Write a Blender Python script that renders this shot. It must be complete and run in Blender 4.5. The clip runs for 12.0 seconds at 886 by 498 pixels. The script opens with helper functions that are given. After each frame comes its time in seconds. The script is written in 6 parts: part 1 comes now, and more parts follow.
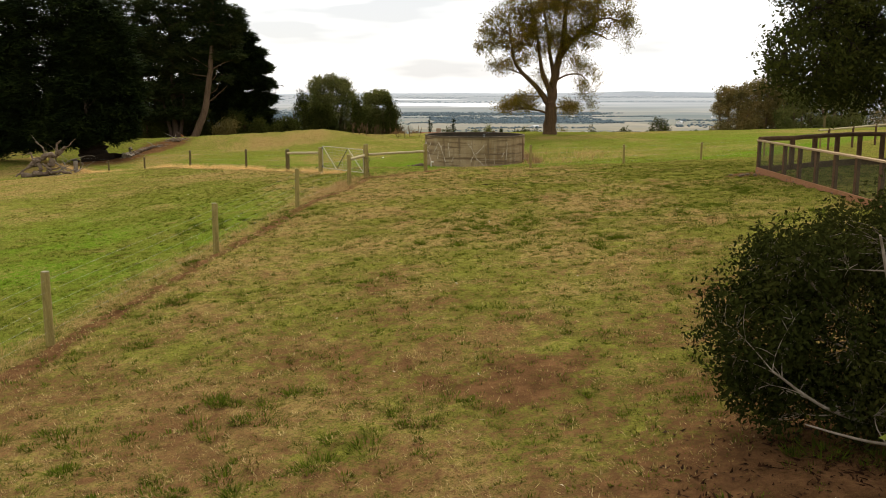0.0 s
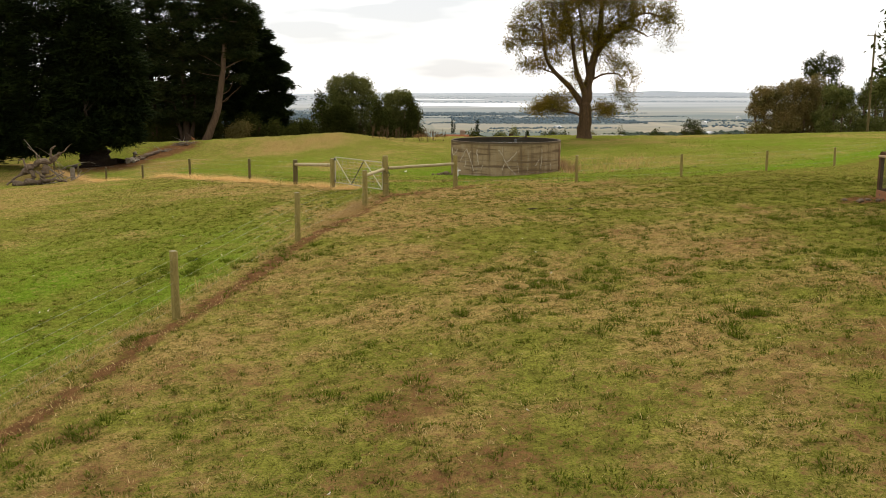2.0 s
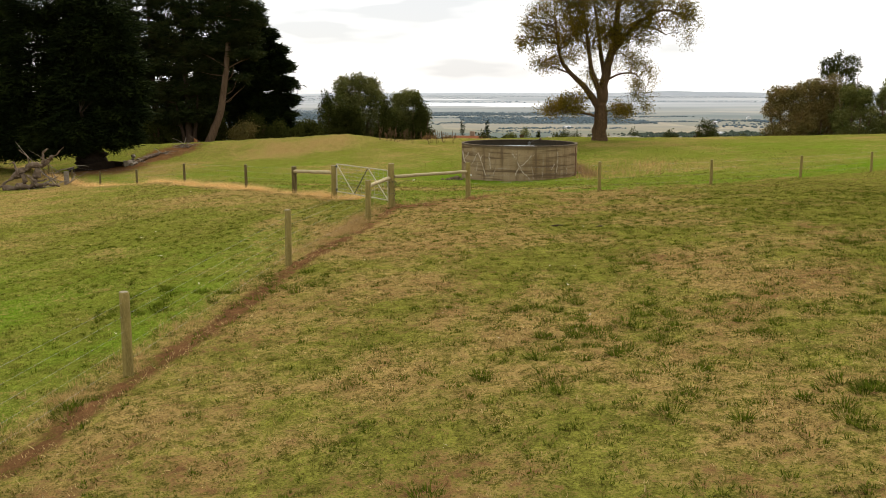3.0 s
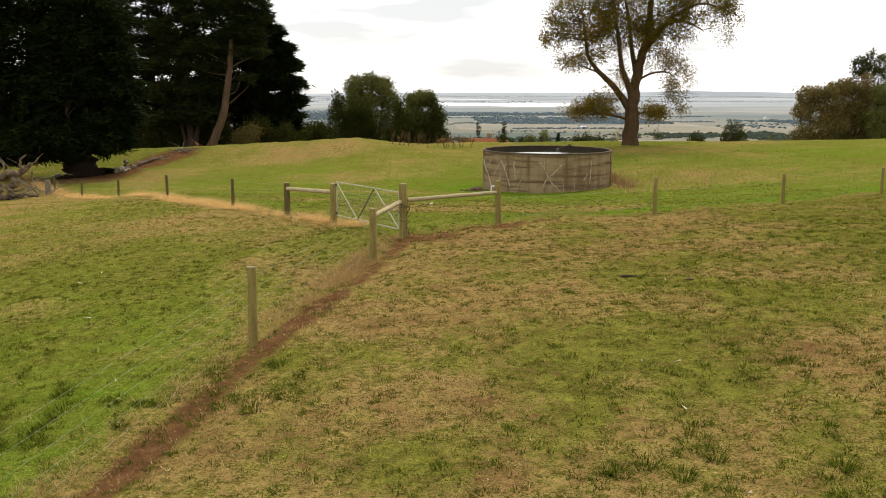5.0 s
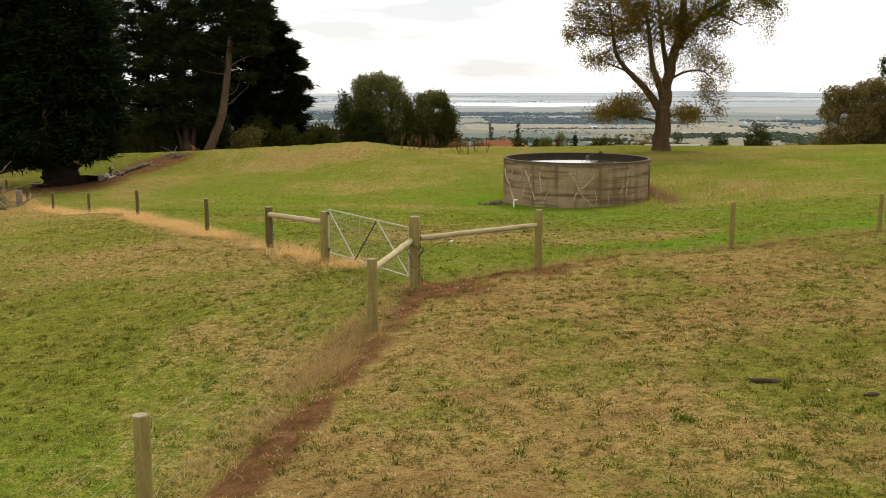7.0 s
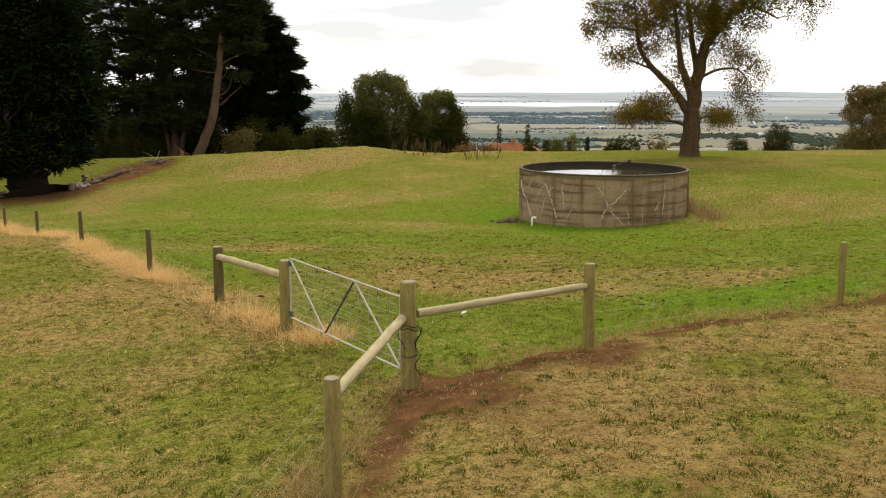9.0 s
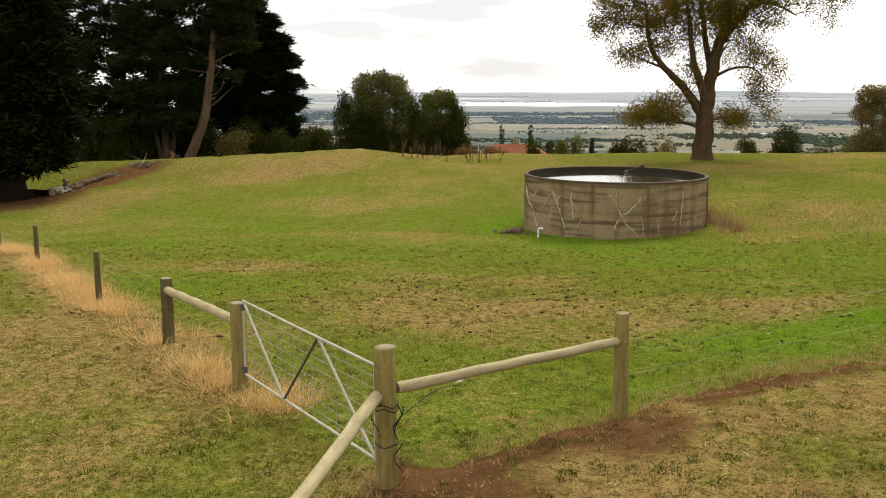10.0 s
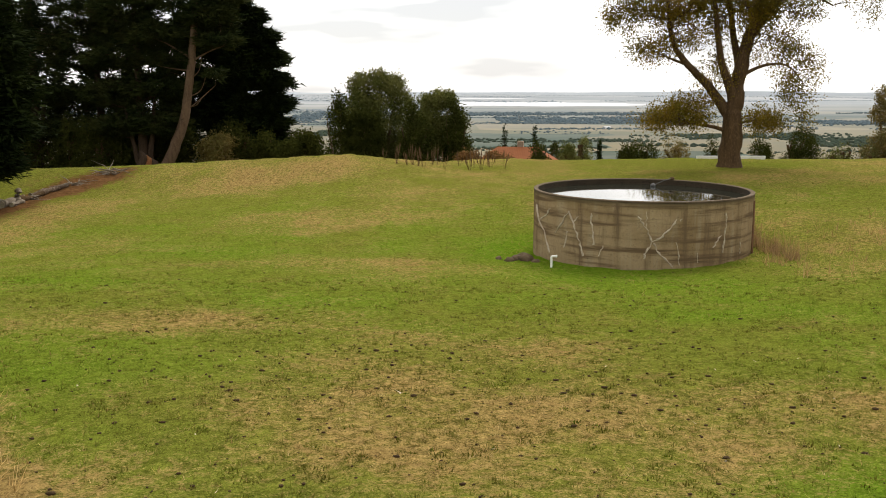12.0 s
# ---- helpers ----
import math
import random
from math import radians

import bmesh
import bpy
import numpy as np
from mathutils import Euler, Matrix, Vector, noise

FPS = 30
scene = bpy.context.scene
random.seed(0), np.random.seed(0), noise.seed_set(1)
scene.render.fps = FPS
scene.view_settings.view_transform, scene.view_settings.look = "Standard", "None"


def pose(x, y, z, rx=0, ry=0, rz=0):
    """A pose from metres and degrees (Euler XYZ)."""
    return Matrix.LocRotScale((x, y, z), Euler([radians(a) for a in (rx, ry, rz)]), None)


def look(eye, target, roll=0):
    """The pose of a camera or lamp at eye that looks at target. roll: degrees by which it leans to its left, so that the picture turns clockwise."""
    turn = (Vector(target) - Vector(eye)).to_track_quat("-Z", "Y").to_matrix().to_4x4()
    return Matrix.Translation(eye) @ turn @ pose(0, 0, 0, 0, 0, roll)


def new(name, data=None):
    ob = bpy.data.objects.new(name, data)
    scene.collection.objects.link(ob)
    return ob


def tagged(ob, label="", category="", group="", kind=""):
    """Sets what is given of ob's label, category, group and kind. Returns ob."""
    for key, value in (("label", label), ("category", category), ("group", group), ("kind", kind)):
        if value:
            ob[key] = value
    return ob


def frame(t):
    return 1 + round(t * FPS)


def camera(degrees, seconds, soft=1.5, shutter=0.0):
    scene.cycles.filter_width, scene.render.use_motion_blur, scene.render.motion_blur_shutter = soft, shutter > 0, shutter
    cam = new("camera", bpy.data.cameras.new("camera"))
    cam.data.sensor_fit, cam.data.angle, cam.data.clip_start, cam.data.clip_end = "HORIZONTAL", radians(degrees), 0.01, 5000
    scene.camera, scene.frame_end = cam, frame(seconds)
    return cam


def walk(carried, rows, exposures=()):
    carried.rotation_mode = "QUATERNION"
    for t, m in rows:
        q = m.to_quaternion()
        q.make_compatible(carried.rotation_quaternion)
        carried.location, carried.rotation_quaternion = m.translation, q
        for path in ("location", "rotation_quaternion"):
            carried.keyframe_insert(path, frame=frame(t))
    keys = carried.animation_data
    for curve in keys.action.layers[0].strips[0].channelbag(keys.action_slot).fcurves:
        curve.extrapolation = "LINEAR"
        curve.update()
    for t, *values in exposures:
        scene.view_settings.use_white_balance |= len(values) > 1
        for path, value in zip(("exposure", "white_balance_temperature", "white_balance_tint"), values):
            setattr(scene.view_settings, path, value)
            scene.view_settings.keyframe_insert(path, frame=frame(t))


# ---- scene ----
cam = camera(51.35, 12.0, soft=1.0)
ROWS = [
    (0.0, 0.125, 0.757, 3.451, 80.077, -3.824),
    (0.5, 0.067, 2.246, 3.465, 80.074, -3.467),
    (1.0, 0.053, 3.731, 3.478, 80.071, -3.132),
    (1.5, 0.064, 5.214, 3.490, 80.069, -2.817),
    (2.0, 0.085, 6.695, 3.501, 80.066, -2.522),
    (2.5, 0.104, 8.173, 3.510, 80.063, -2.247),
    (3.0, 0.116, 9.650, 3.519, 80.060, -1.990),
    (3.5, 0.116, 11.124, 3.527, 80.057, -1.751),
    (4.0, 0.102, 12.596, 3.533, 80.055, -1.530),
    (4.5, 0.074, 14.066, 3.539, 80.052, -1.326),
    (5.0, 0.037, 15.535, 3.544, 80.049, -1.138),
    (5.5, -0.008, 17.001, 3.547, 80.046, -0.966),
    (6.0, -0.055, 18.466, 3.549, 80.043, -0.809),
    (6.5, -0.098, 19.929, 3.551, 80.041, -0.666),
    (7.0, -0.133, 21.390, 3.551, 80.038, -0.537),
    (7.5, -0.155, 22.849, 3.550, 80.035, -0.421),
    (8.0, -0.159, 24.306, 3.549, 80.032, -0.318),
    (8.5, -0.143, 25.761, 3.546, 80.029, -0.227),
    (9.0, -0.107, 27.214, 3.542, 80.027, -0.147),
    (9.5, -0.050, 28.664, 3.537, 80.024, -0.077),
    (10.0, 0.023, 30.112, 3.531, 80.021, -0.018),
    (10.5, 0.106, 31.558, 3.524, 80.018, 0.032),
    (11.0, 0.188, 33.001, 3.516, 80.016, 0.074),
    (11.5, 0.256, 34.440, 3.507, 80.013, 0.108),
    (12.0, 0.290, 35.877, 3.496, 80.010, 0.135),
]
ROLL = 0.10
walk(cam, [(t, pose(x, y, z, rx, 0, rz) @ pose(0, 0, 0, 0, 0, ROLL)) for t, x, y, z, rx, rz in ROWS])

# ---- world, sun, exposure ----
scene.view_settings.exposure = 0.90
world = bpy.data.worlds.new("overcast_sky")
scene.world = world
world.use_nodes = True
wn, wl = world.node_tree.nodes, world.node_tree.links
bg = wn["Background"]
bg.inputs["Strength"].default_value = 1.0
sky = wn.new("ShaderNodeTexSky")
sky.sky_type, sky.sun_disc = "NISHITA", False
sky.sun_elevation, sky.sun_rotation = radians(48), radians(-25)
sky_dim = wn.new("ShaderNodeVectorMath")
sky_dim.operation = "SCALE"
sky_dim.inputs["Scale"].default_value = 0.1
wl.new(sky.outputs[0], sky_dim.inputs[0])
wtc = wn.new("ShaderNodeTexCoord")
wmap = wn.new("ShaderNodeMapping")
wmap.inputs["Scale"].default_value = (2.6, 2.6, 15.0)
wmap.inputs["Location"].default_value = (0.4, 1.7, 0.3)
wl.new(wtc.outputs["Generated"], wmap.inputs[0])
wnoise = wn.new("ShaderNodeTexNoise")
wnoise.inputs["Scale"].default_value, wnoise.inputs["Detail"].default_value = 1.6, 3
wl.new(wmap.outputs[0], wnoise.inputs[0])
wramp = wn.new("ShaderNodeValToRGB")
wramp.color_ramp.elements[0].position, wramp.color_ramp.elements[0].color = 0.385, (0.46, 0.457, 0.46, 1)
wramp.color_ramp.elements[1].position, wramp.color_ramp.elements[1].color = 0.62, (1.0, 0.965, 0.92, 1)
wl.new(wnoise.outputs[0], wramp.inputs[0])
wmix = wn.new("ShaderNodeMix")
wmix.data_type = "RGBA"
wmix.inputs[0].default_value = 0.9
wl.new(sky_dim.outputs[0], wmix.inputs[6])
wl.new(wramp.outputs[0], wmix.inputs[7])
wl.new(wmix.outputs[2], bg.inputs["Color"])
sun = new("sun", bpy.data.lights.new("sun", "SUN"))
sun.data.energy, sun.data.angle, sun.data.color = 1.5, radians(30), (1.0, 0.95, 0.86)
sun.matrix_world = look((20, 45, 60), (0, 0, 0))


# ---- noise and geometry helpers ----
def lattice(ix, iy, seed):
    h = (ix.astype(np.int64) * 374761393 + iy.astype(np.int64) * 668265263 + seed * 982451653) & 0x7FFFFFFF
    h = ((h ^ (h >> 13)) * 1274126177) & 0x7FFFFFFF
    return ((h ^ (h >> 16)) & 0xFFFF) / 65535.0


def vnoise(x, y, seed=0):
    ix, iy = np.floor(x), np.floor(y)
    fx, fy = x - ix, y - iy
    fx, fy = fx * fx * (3 - 2 * fx), fy * fy * (3 - 2 * fy)
    a, b = lattice(ix, iy, seed), lattice(ix + 1, iy, seed)
    c, d = lattice(ix, iy + 1, seed), lattice(ix + 1, iy + 1, seed)
    return (a * (1 - fx) + b * fx) * (1 - fy) + (c * (1 - fx) + d * fx) * fy


def fbm(x, y, scale, seed=0, octaves=4):
    total, amp, norm = 0.0, 1.0, 0.0
    for o in range(octaves):
        total = total + amp * vnoise(x * scale * 2 ** o + 17.3 * o, y * scale * 2 ** o - 9.1 * o, seed + o)
        norm += amp
        amp *= 0.5
    return total / norm


def smooth(a, b, v):
    t = np.clip((v - a) / (b - a), 0, 1)
    return t * t * (3 - 2 * t)


def line_distance(x, y, pts):
    """Distance to a polyline, and the side: positive on its right."""
    best = np.full(np.shape(x), 1e9)
    side = np.zeros(np.shape(x))
    for (ax, ay), (bx, by) in zip(pts[:-1], pts[1:]):
        dx, dy = bx - ax, by - ay
        k = np.clip(((x - ax) * dx + (y - ay) * dy) / (dx * dx + dy * dy), 0, 1)
        d = np.hypot(x - ax - k * dx, y - ay - k * dy)
        s = (x - ax) * dy - (y - ay) * dx
        side = np.where(d < best, np.sign(s), side)
        best = np.minimum(d, best)
    return best, side


# ---- the land ----
# heights on a coarse lattice: across by asinh(x / 10), along y every 14 m
LAND = np.array([
    [-2.95, -1.94, -1.12, -0.41, 0.20, 1.10, 2.18, 3.45],
    [-3.09, -2.00, -1.10, -0.22, 0.41, 1.07, 1.80, 2.69],
    [-3.21, -2.01, -1.09, -0.28, 0.27, 0.89, 1.29, 1.96],
    [-3.30, -1.98, -0.98, -0.33, -0.17, 0.06, 0.48, 1.34],
    [-3.99, -2.50, -1.24, -1.25, -1.34, -1.08, -0.27, 0.89],
    [-4.10, -3.10, -2.39, -2.25, -1.95, -1.10, -0.22, 0.47],
    [-3.68, -2.64, -2.20, -1.72, -1.48, -0.87, -0.56, -0.03],
    [-3.74, -2.54, -1.73, -1.23, -1.06, -0.98, -0.97, -0.55],
    [-3.69, -2.44, -1.56, -1.06, -0.94, -1.06, -1.15, -1.00],
])


def cubic(s, n):
    s = np.clip(s, 0, n - 1 - 1e-6)
    i = np.floor(s).astype(int)
    f = s - i
    w = ((-f + 2 * f * f - f ** 3) / 2, (2 - 5 * f * f + 3 * f ** 3) / 2, (f + 4 * f * f - 3 * f ** 3) / 2, (f ** 3 - f * f) / 2)
    return [(np.clip(i - 1 + k, 0, n - 1), w[k]) for k in range(4)]


FENCE_PADDOCK = [(-7.9, -3.0), (-6.05, 7.4), (-4.86, 14.5), (-3.59, 21.37), (-2.37, 28.07), (-1.08, 35.08), (-0.49, 38.21)]
FENCE_TANK = [(-0.49, 38.21), (1.99, 39.88), (7.04, 43.29), (12.42, 47.01), (17.83, 50.97), (23.1, 54.95), (28.5, 59.0), (34.0, 63.1)]
FENCE_FAR = [(-4.22, 43.95), (-6.64, 47.55), (-10.75, 54.2), (-15.0, 60.9), (-18.9, 66.6), (-22.6, 72.2), (-26.3, 77.8), (-30.0, 83.4)]
PLAIN = -35.0
MOUND = (-5.8, 88.0)


# height of the soil at the feet of the posts
POST_FEET = [(-4.86, 14.5, -0.37), (-3.59, 21.37, -0.21), (-2.37, 28.07, -0.03), (-1.08, 35.08, -0.13), (-0.49, 38.21, -0.17), (1.99, 39.88, -0.07),
             (-2.52, 41.24, -0.22), (-4.22, 43.95, -0.38), (7.04, 43.29, -0.27), (12.42, 47.01, -0.45), (-6.64, 47.55, -0.61), (-10.75, 54.2, -1.06), (17.83, 50.97, -0.53),
             (6.4, 62.2, -1.78), (3.4, 64.6, -1.84), (9.6, 63.6, -1.67), (-15.0, 60.9, -1.88), (-18.9, 66.6, -2.45)]
FOOT_LIFT = []


def land(x, y, fine=True):
    """Height of the ground, brought to the post feet near them."""
    z = rough_land(x, y, fine)
    x, y = np.asarray(x, float), np.asarray(y, float)
    if not FOOT_LIFT:
        for px, py, pz in POST_FEET:
            FOOT_LIFT.append(pz - float(rough_land(np.array([px]), np.array([py]))[0]))
    total, weight = 0.0, 0.12
    for (px, py, pz), lift in zip(POST_FEET, FOOT_LIFT):
        w = np.exp(-((x - px) ** 2 + (y - py) ** 2) / 2.6 ** 2)
        total, weight = total + w * lift * 1.1, weight + w
    return z + total / weight


def rough_land(x, y, fine=True):
    """The rolling ground itself."""
    x, y = np.asarray(x, float), np.asarray(y, float)
    u, v = (np.arcsinh(x / 10) + 2.5) * 7 / 5, y / 14.0
    z = 0.0
    for j, wj in cubic(v, 9):
        for i, wi in cubic(u, 8):
            z = z + LAND[j, i] * wj * wi
    # the bank before the trees, the mound at its end
    z = z + 0.95 * smooth(85.0, 91.0, y) * smooth(1.0, -7.0, x)
    z = z + 0.34 * np.exp(-((x - MOUND[0]) / 4.2) ** 2 - ((y - MOUND[1]) / 3.2) ** 2)
    crest = 91.0 + 2.0 * smooth(0, 12, x) + 3.5 * np.exp(-((x - 3.0) / 5.0) ** 2)
    past = np.maximum(y - crest, 0)
    z = z - 0.16 * past * past / (past + 3.0)
    z = np.maximum(z, PLAIN + 2.0 * np.exp(-np.maximum(past - 150, 0) / 40.0)) * (past < 250) + PLAIN * (past >= 250)
    side = smooth(90, 420, np.abs(x))
    z = z * (1 - side) + PLAIN * side
    back = smooth(15, 70, -y)
    z = z + 2.0 * back
    near = (1 - smooth(90, 160, y)) * (1 - smooth(70, 120, np.abs(x)))
    if fine:
        d1, _ = line_distance(x, y, FENCE_PADDOCK)
        d2, _ = line_distance(x, y, FENCE_TANK)
        z = z - 0.07 * np.exp(-(np.minimum(d1, d2) / 0.5) ** 2)
        z = z + near * (0.16 * (fbm(x, y, 0.22, 3) - 0.5) + 0.10 * (fbm(x, y, 1.3, 5, 3) - 0.5))
        z = z + near * 0.05 * smooth(0.45, 0.85, vnoise(x * 3.4, y * 3.4, 9)) * (0.4 + 0.6 * vnoise(x * 0.5, y * 0.5, 10))
    return z


def height(x, y):
    return float(land(np.array([x]), np.array([y]))[0])


def ground_masks(x, y):
    """Three wear masks of the turf: dry straw, bare soil, lush growth."""
    d1, s1 = line_distance(x, y, FENCE_PADDOCK)
    d2, s2 = line_distance(x, y, FENCE_TANK)
    d3, _ = line_distance(x, y, [(-2.52, 41.24)] + FENCE_FAR)
    n1, n2, n3 = fbm(x, y, 0.16, 11), fbm(x, y, 0.55, 21), fbm(x, y, 2.2, 31, 3)
    dp, sp = line_distance(x, y, FENCE_PADDOCK + [(-2.52, 41.24)] + FENCE_FAR)
    left = (sp < 0) * 1.0
    paddock = left * smooth(0.1, 0.8, dp)
    home = ((s1 > 0) & (s2 > 0)) | ((s1 > 0) & (y < 38) & (x < 9))
    home = home * (1 - left)
    beyond = 1 - np.maximum(home, left)
    # worn lawn inside the fences
    dry = home * (0.44 + 0.30 * (1 - smooth(10, 18, y)) + 0.9 * (n1 - 0.5) + 1.7 * (n2 - 0.5) + 0.8 * (n3 - 0.5))
    dry = dry - home * 0.55 * smooth(4.0, 10.0, x - 0.05 * y) * smooth(10, 17, y)
    dry = dry + home * 0.34 * smooth(29, 35, y) * (1 - smooth(7, 12, x))
    # the neighbouring paddock: lush by the fence, grazed farther on
    far_paddock = smooth(23, 36, y + 0.25 * x)
    dry = dry + paddock * (0.05 + 0.42 * far_paddock + (0.7 + 0.9 * far_paddock) * (n1 - 0.5) + (0.4 + 0.7 * far_paddock) * (n2 - 0.5))
    lush = paddock * (1 - 0.75 * far_paddock) * (0.62 + 1.5 * (n2 - 0.5) + 0.6 * (n3 - 0.5))
    # the tank field
    scuff = np.exp(-((x - 0.3) / 3.6) ** 2 - ((y - 46.6) / 3.0) ** 2) * (0.35 + 1.3 * n2)
    scuff = scuff + 0.8 * np.exp(-((x - 6.5) / 2.4) ** 2 - ((y - 47.2) / 1.4) ** 2) + 0.7 * np.exp(-((x + 5.4) / 3.2) ** 2 - ((y - 53.6) / 1.4) ** 2) + 0.45 * np.exp(-((x - 0.5) / 4.5) ** 2 - ((y - 51) / 2.0) ** 2)
    scuff = np.clip(scuff, 0, 1)
    foot = np.exp(-((np.hypot(x - 6.71, y - 65.86) - 4.1) / 1.5) ** 2) * smooth(9.5, 5.0, x)
    verge = np.exp(-((d2 - 1.5) / 1.1) ** 2) * smooth(1.0, 4.0, x) * (s2 < 0)
    stripe = np.exp(-((y - 63.8 - 0.05 * x) / 1.6) ** 2) * smooth(4, -3, x)
    right = np.exp(-((x - 14.2) / 4.5) ** 2 - ((y - 65.5) / 4.0) ** 2)
    dry = dry + beyond * (0.07 + (1.0 + 0.5 * smooth(64, 74, y)) * (n1 - 0.5) + 0.12 * smooth(64, 74, y) + 0.7 * (n2 - 0.5) + 0.50 * scuff + 0.30 * stripe + 0.26 * right - 0.4 * foot - 0.5 * verge + 0.16 * smooth(82, 89, y) * smooth(8, -2, x) * (-0.1 + 1.5 * n2))
    lush = lush + beyond * (0.72 * (1 - scuff) * (0.5 + 1.5 * (n2 - 0.35)) * (1 - 0.7 * smooth(66, 92, y)) * (1 - 0.7 * right) + 0.32 * foot + 0.5 * verge * (0.1 + 1.4 * n2))
    dry = dry + 0.9 * np.exp(-(d3 / 0.65) ** 2) + 0.5 * np.exp(-(d1 / 0.5) ** 2)
    # bare ground: stock tracks along the fences, the corner post, worn spots, under the shrub
    track1 = (0.9 * np.exp(-((d1 - 0.28) / 0.19) ** 2) * (s1 > 0) + 0.25 * np.exp(-(d1 / 0.2) ** 2)) * (0.50 + 0.50 * smooth(0.34, 0.54, fbm(x, y, 0.9, 43)))
    track2 = 0.85 * np.exp(-((d2 - 0.22) / 0.30) ** 2) * (x > -0.6) * (s2 > 0) * (1 - 0.6 * smooth(8, 13, x)) * smooth(0.2, 0.45, fbm(x, y, 0.8, 44))
    corner = np.exp(-(np.hypot(x - 0.1, y - 37.7) / 0.65) ** 2) + 0.8 * np.exp(-(np.hypot(x - 2.0, y - 39.3) / 0.6) ** 2)
    spots = home * smooth(0.54, 0.72, fbm(x, y, 0.55, 41)) * 0.52 * (1 - smooth(12, 20, y)) * smooth(-3, 1, x)
    shrub = np.exp(-(np.hypot((x - 4.4) / 1.3, (y - 7.0) / 1.3) / 1.25) ** 2) * 1.25
    pen = np.exp(-(np.hypot(x - 11.7, y - 28.9) / 0.8) ** 2) * 0.8
    dl, _ = line_distance(x, y, [(-21.9, 81.2), (-21.8, 84.7), (-20.5, 87.6), (-18.8, 89.5)])
    logs = np.exp(-(dl / 1.3) ** 2) * 1.2
    crown = np.exp(-(np.hypot(x + 23, y - 79.0) / 3.0) ** 2) * 0.9
    soil = np.clip(home * (0.20 + 0.24 * (1 - smooth(10, 20, y))) + track1 * 0.95 + track2 * 0.85 + corner + spots + shrub + pen + logs + crown + 0.5 * (n3 - 0.5) * (track1 + track2 + corner + shrub), 0, 1)
    return np.clip(dry, 0, 1), soil, np.clip(lush, 0, 1)


class Geo:
    """Collects vertices and faces of one mesh."""

    def __init__(self):
        self.v, self.f = [], []

    def add(self, verts, faces):
        n = len(self.v)
        self.v.extend(verts)
        self.f.extend([tuple(i + n for i in face) for face in faces])

    def tube(self, pts, radii, sides=8, caps=True, squash=1.0):
        pts = [Vector(q) for q in pts]
        rings = []
        n0 = len(self.v)
        up = Vector((0.13, 0.31, 0.94)).normalized()
        for k, q in enumerate(pts):
            d = (pts[min(k + 1, len(pts) - 1)] - pts[max(k - 1, 0)]).normalized()
            a = d.cross(up)
            if a.length < 0.15:
                a = d.cross(Vector((1, 0, 0)))
            a.normalize()
            b = d.cross(a)
            r = radii[k] if isinstance(radii, (list, tuple)) else radii
            for s in range(sides):
                w = 2 * math.pi * s / sides
                self.v.append(tuple(q + a * (r * math.cos(w)) + b * (r * squash * math.sin(w))))
        for k in range(len(pts) - 1):
            for s in range(sides):
                i, j = n0 + k * sides + s, n0 + k * sides + (s + 1) % sides
                self.f.append((i, j, j + sides, i + sides))
        if caps:
            self.f.append(tuple(n0 + s for s in range(sides))[::-1])
            m = n0 + (len(pts) - 1) * sides
            self.f.append(tuple(m + s for s in range(sides)))

    def box(self, c, size, rz=0.0, rx=0.0, bevel=0.0):
        bm = bmesh.new()
        bmesh.ops.create_cube(bm, size=1)
        bmesh.ops.scale(bm, vec=size, verts=bm.verts)
        if bevel:
            bmesh.ops.bevel(bm, geom=bm.edges[:], offset=bevel, segments=1, affect="EDGES")
        m = pose(c[0], c[1], c[2], rx, 0, rz)
        bmesh.ops.transform(bm, matrix=m, verts=bm.verts)
        bm.verts.index_update()
        self.add([tuple(v.co) for v in bm.verts], [tuple(v.index for v in f.verts) for f in bm.faces])
        bm.free()

    def mesh(self, name, material, flat=False):
        me = bpy.data.meshes.new(name)
        me.from_pydata(self.v, [], self.f)
        if not flat:
            me.shade_smooth()
            me.set_sharp_from_angle(angle=radians(40))
        me.materials.append(material)
        me.update()
        return me


def part(name, geo, material, parent, label="", flat=False):
    me = geo if isinstance(geo, bpy.types.Mesh) else geo.mesh(name, material, flat)
    ob = new(name, me)
    ob.parent = parent
    if label:
        ob["label"] = label
    return ob


def thing(name, at, label, category, group="", rz=0.0):
    ob = new(name)
    ob.empty_display_size = 0.2
    ob.matrix_world = pose(at[0], at[1], at[2], 0, 0, rz)
    return tagged(ob, label, category, group)


def tri_mesh(name, material, verts, tris):
    """A mesh of loose triangles or quads from arrays."""
    me = bpy.data.meshes.new(name)
    k = tris.shape[1]
    me.vertices.add(len(verts))
    me.vertices.foreach_set("co", np.ascontiguousarray(verts, np.float32).ravel())
    me.loops.add(tris.size)
    me.loops.foreach_set("vertex_index", np.ascontiguousarray(tris, np.int32).ravel())
    me.polygons.add(len(tris))
    me.polygons.foreach_set("loop_start", np.arange(0, tris.size, k, dtype=np.int32))
    me.update(calc_edges=True)
    me.materials.append(material)
    return me


# ---- materials ----
def ramp_mix(nt, fac, a, b):
    m = nt.nodes.new("ShaderNodeMix")
    m.data_type = "RGBA"
    if isinstance(fac, (int, float)):
        m.inputs[0].default_value = fac
    else:
        nt.links.new(fac, m.inputs[0])
    for k, v in ((6, a), (7, b)):
        if isinstance(v, tuple):
            m.inputs[k].default_value = (*v, 1)
        else:
            nt.links.new(v, m.inputs[k])
    return m.outputs[2]


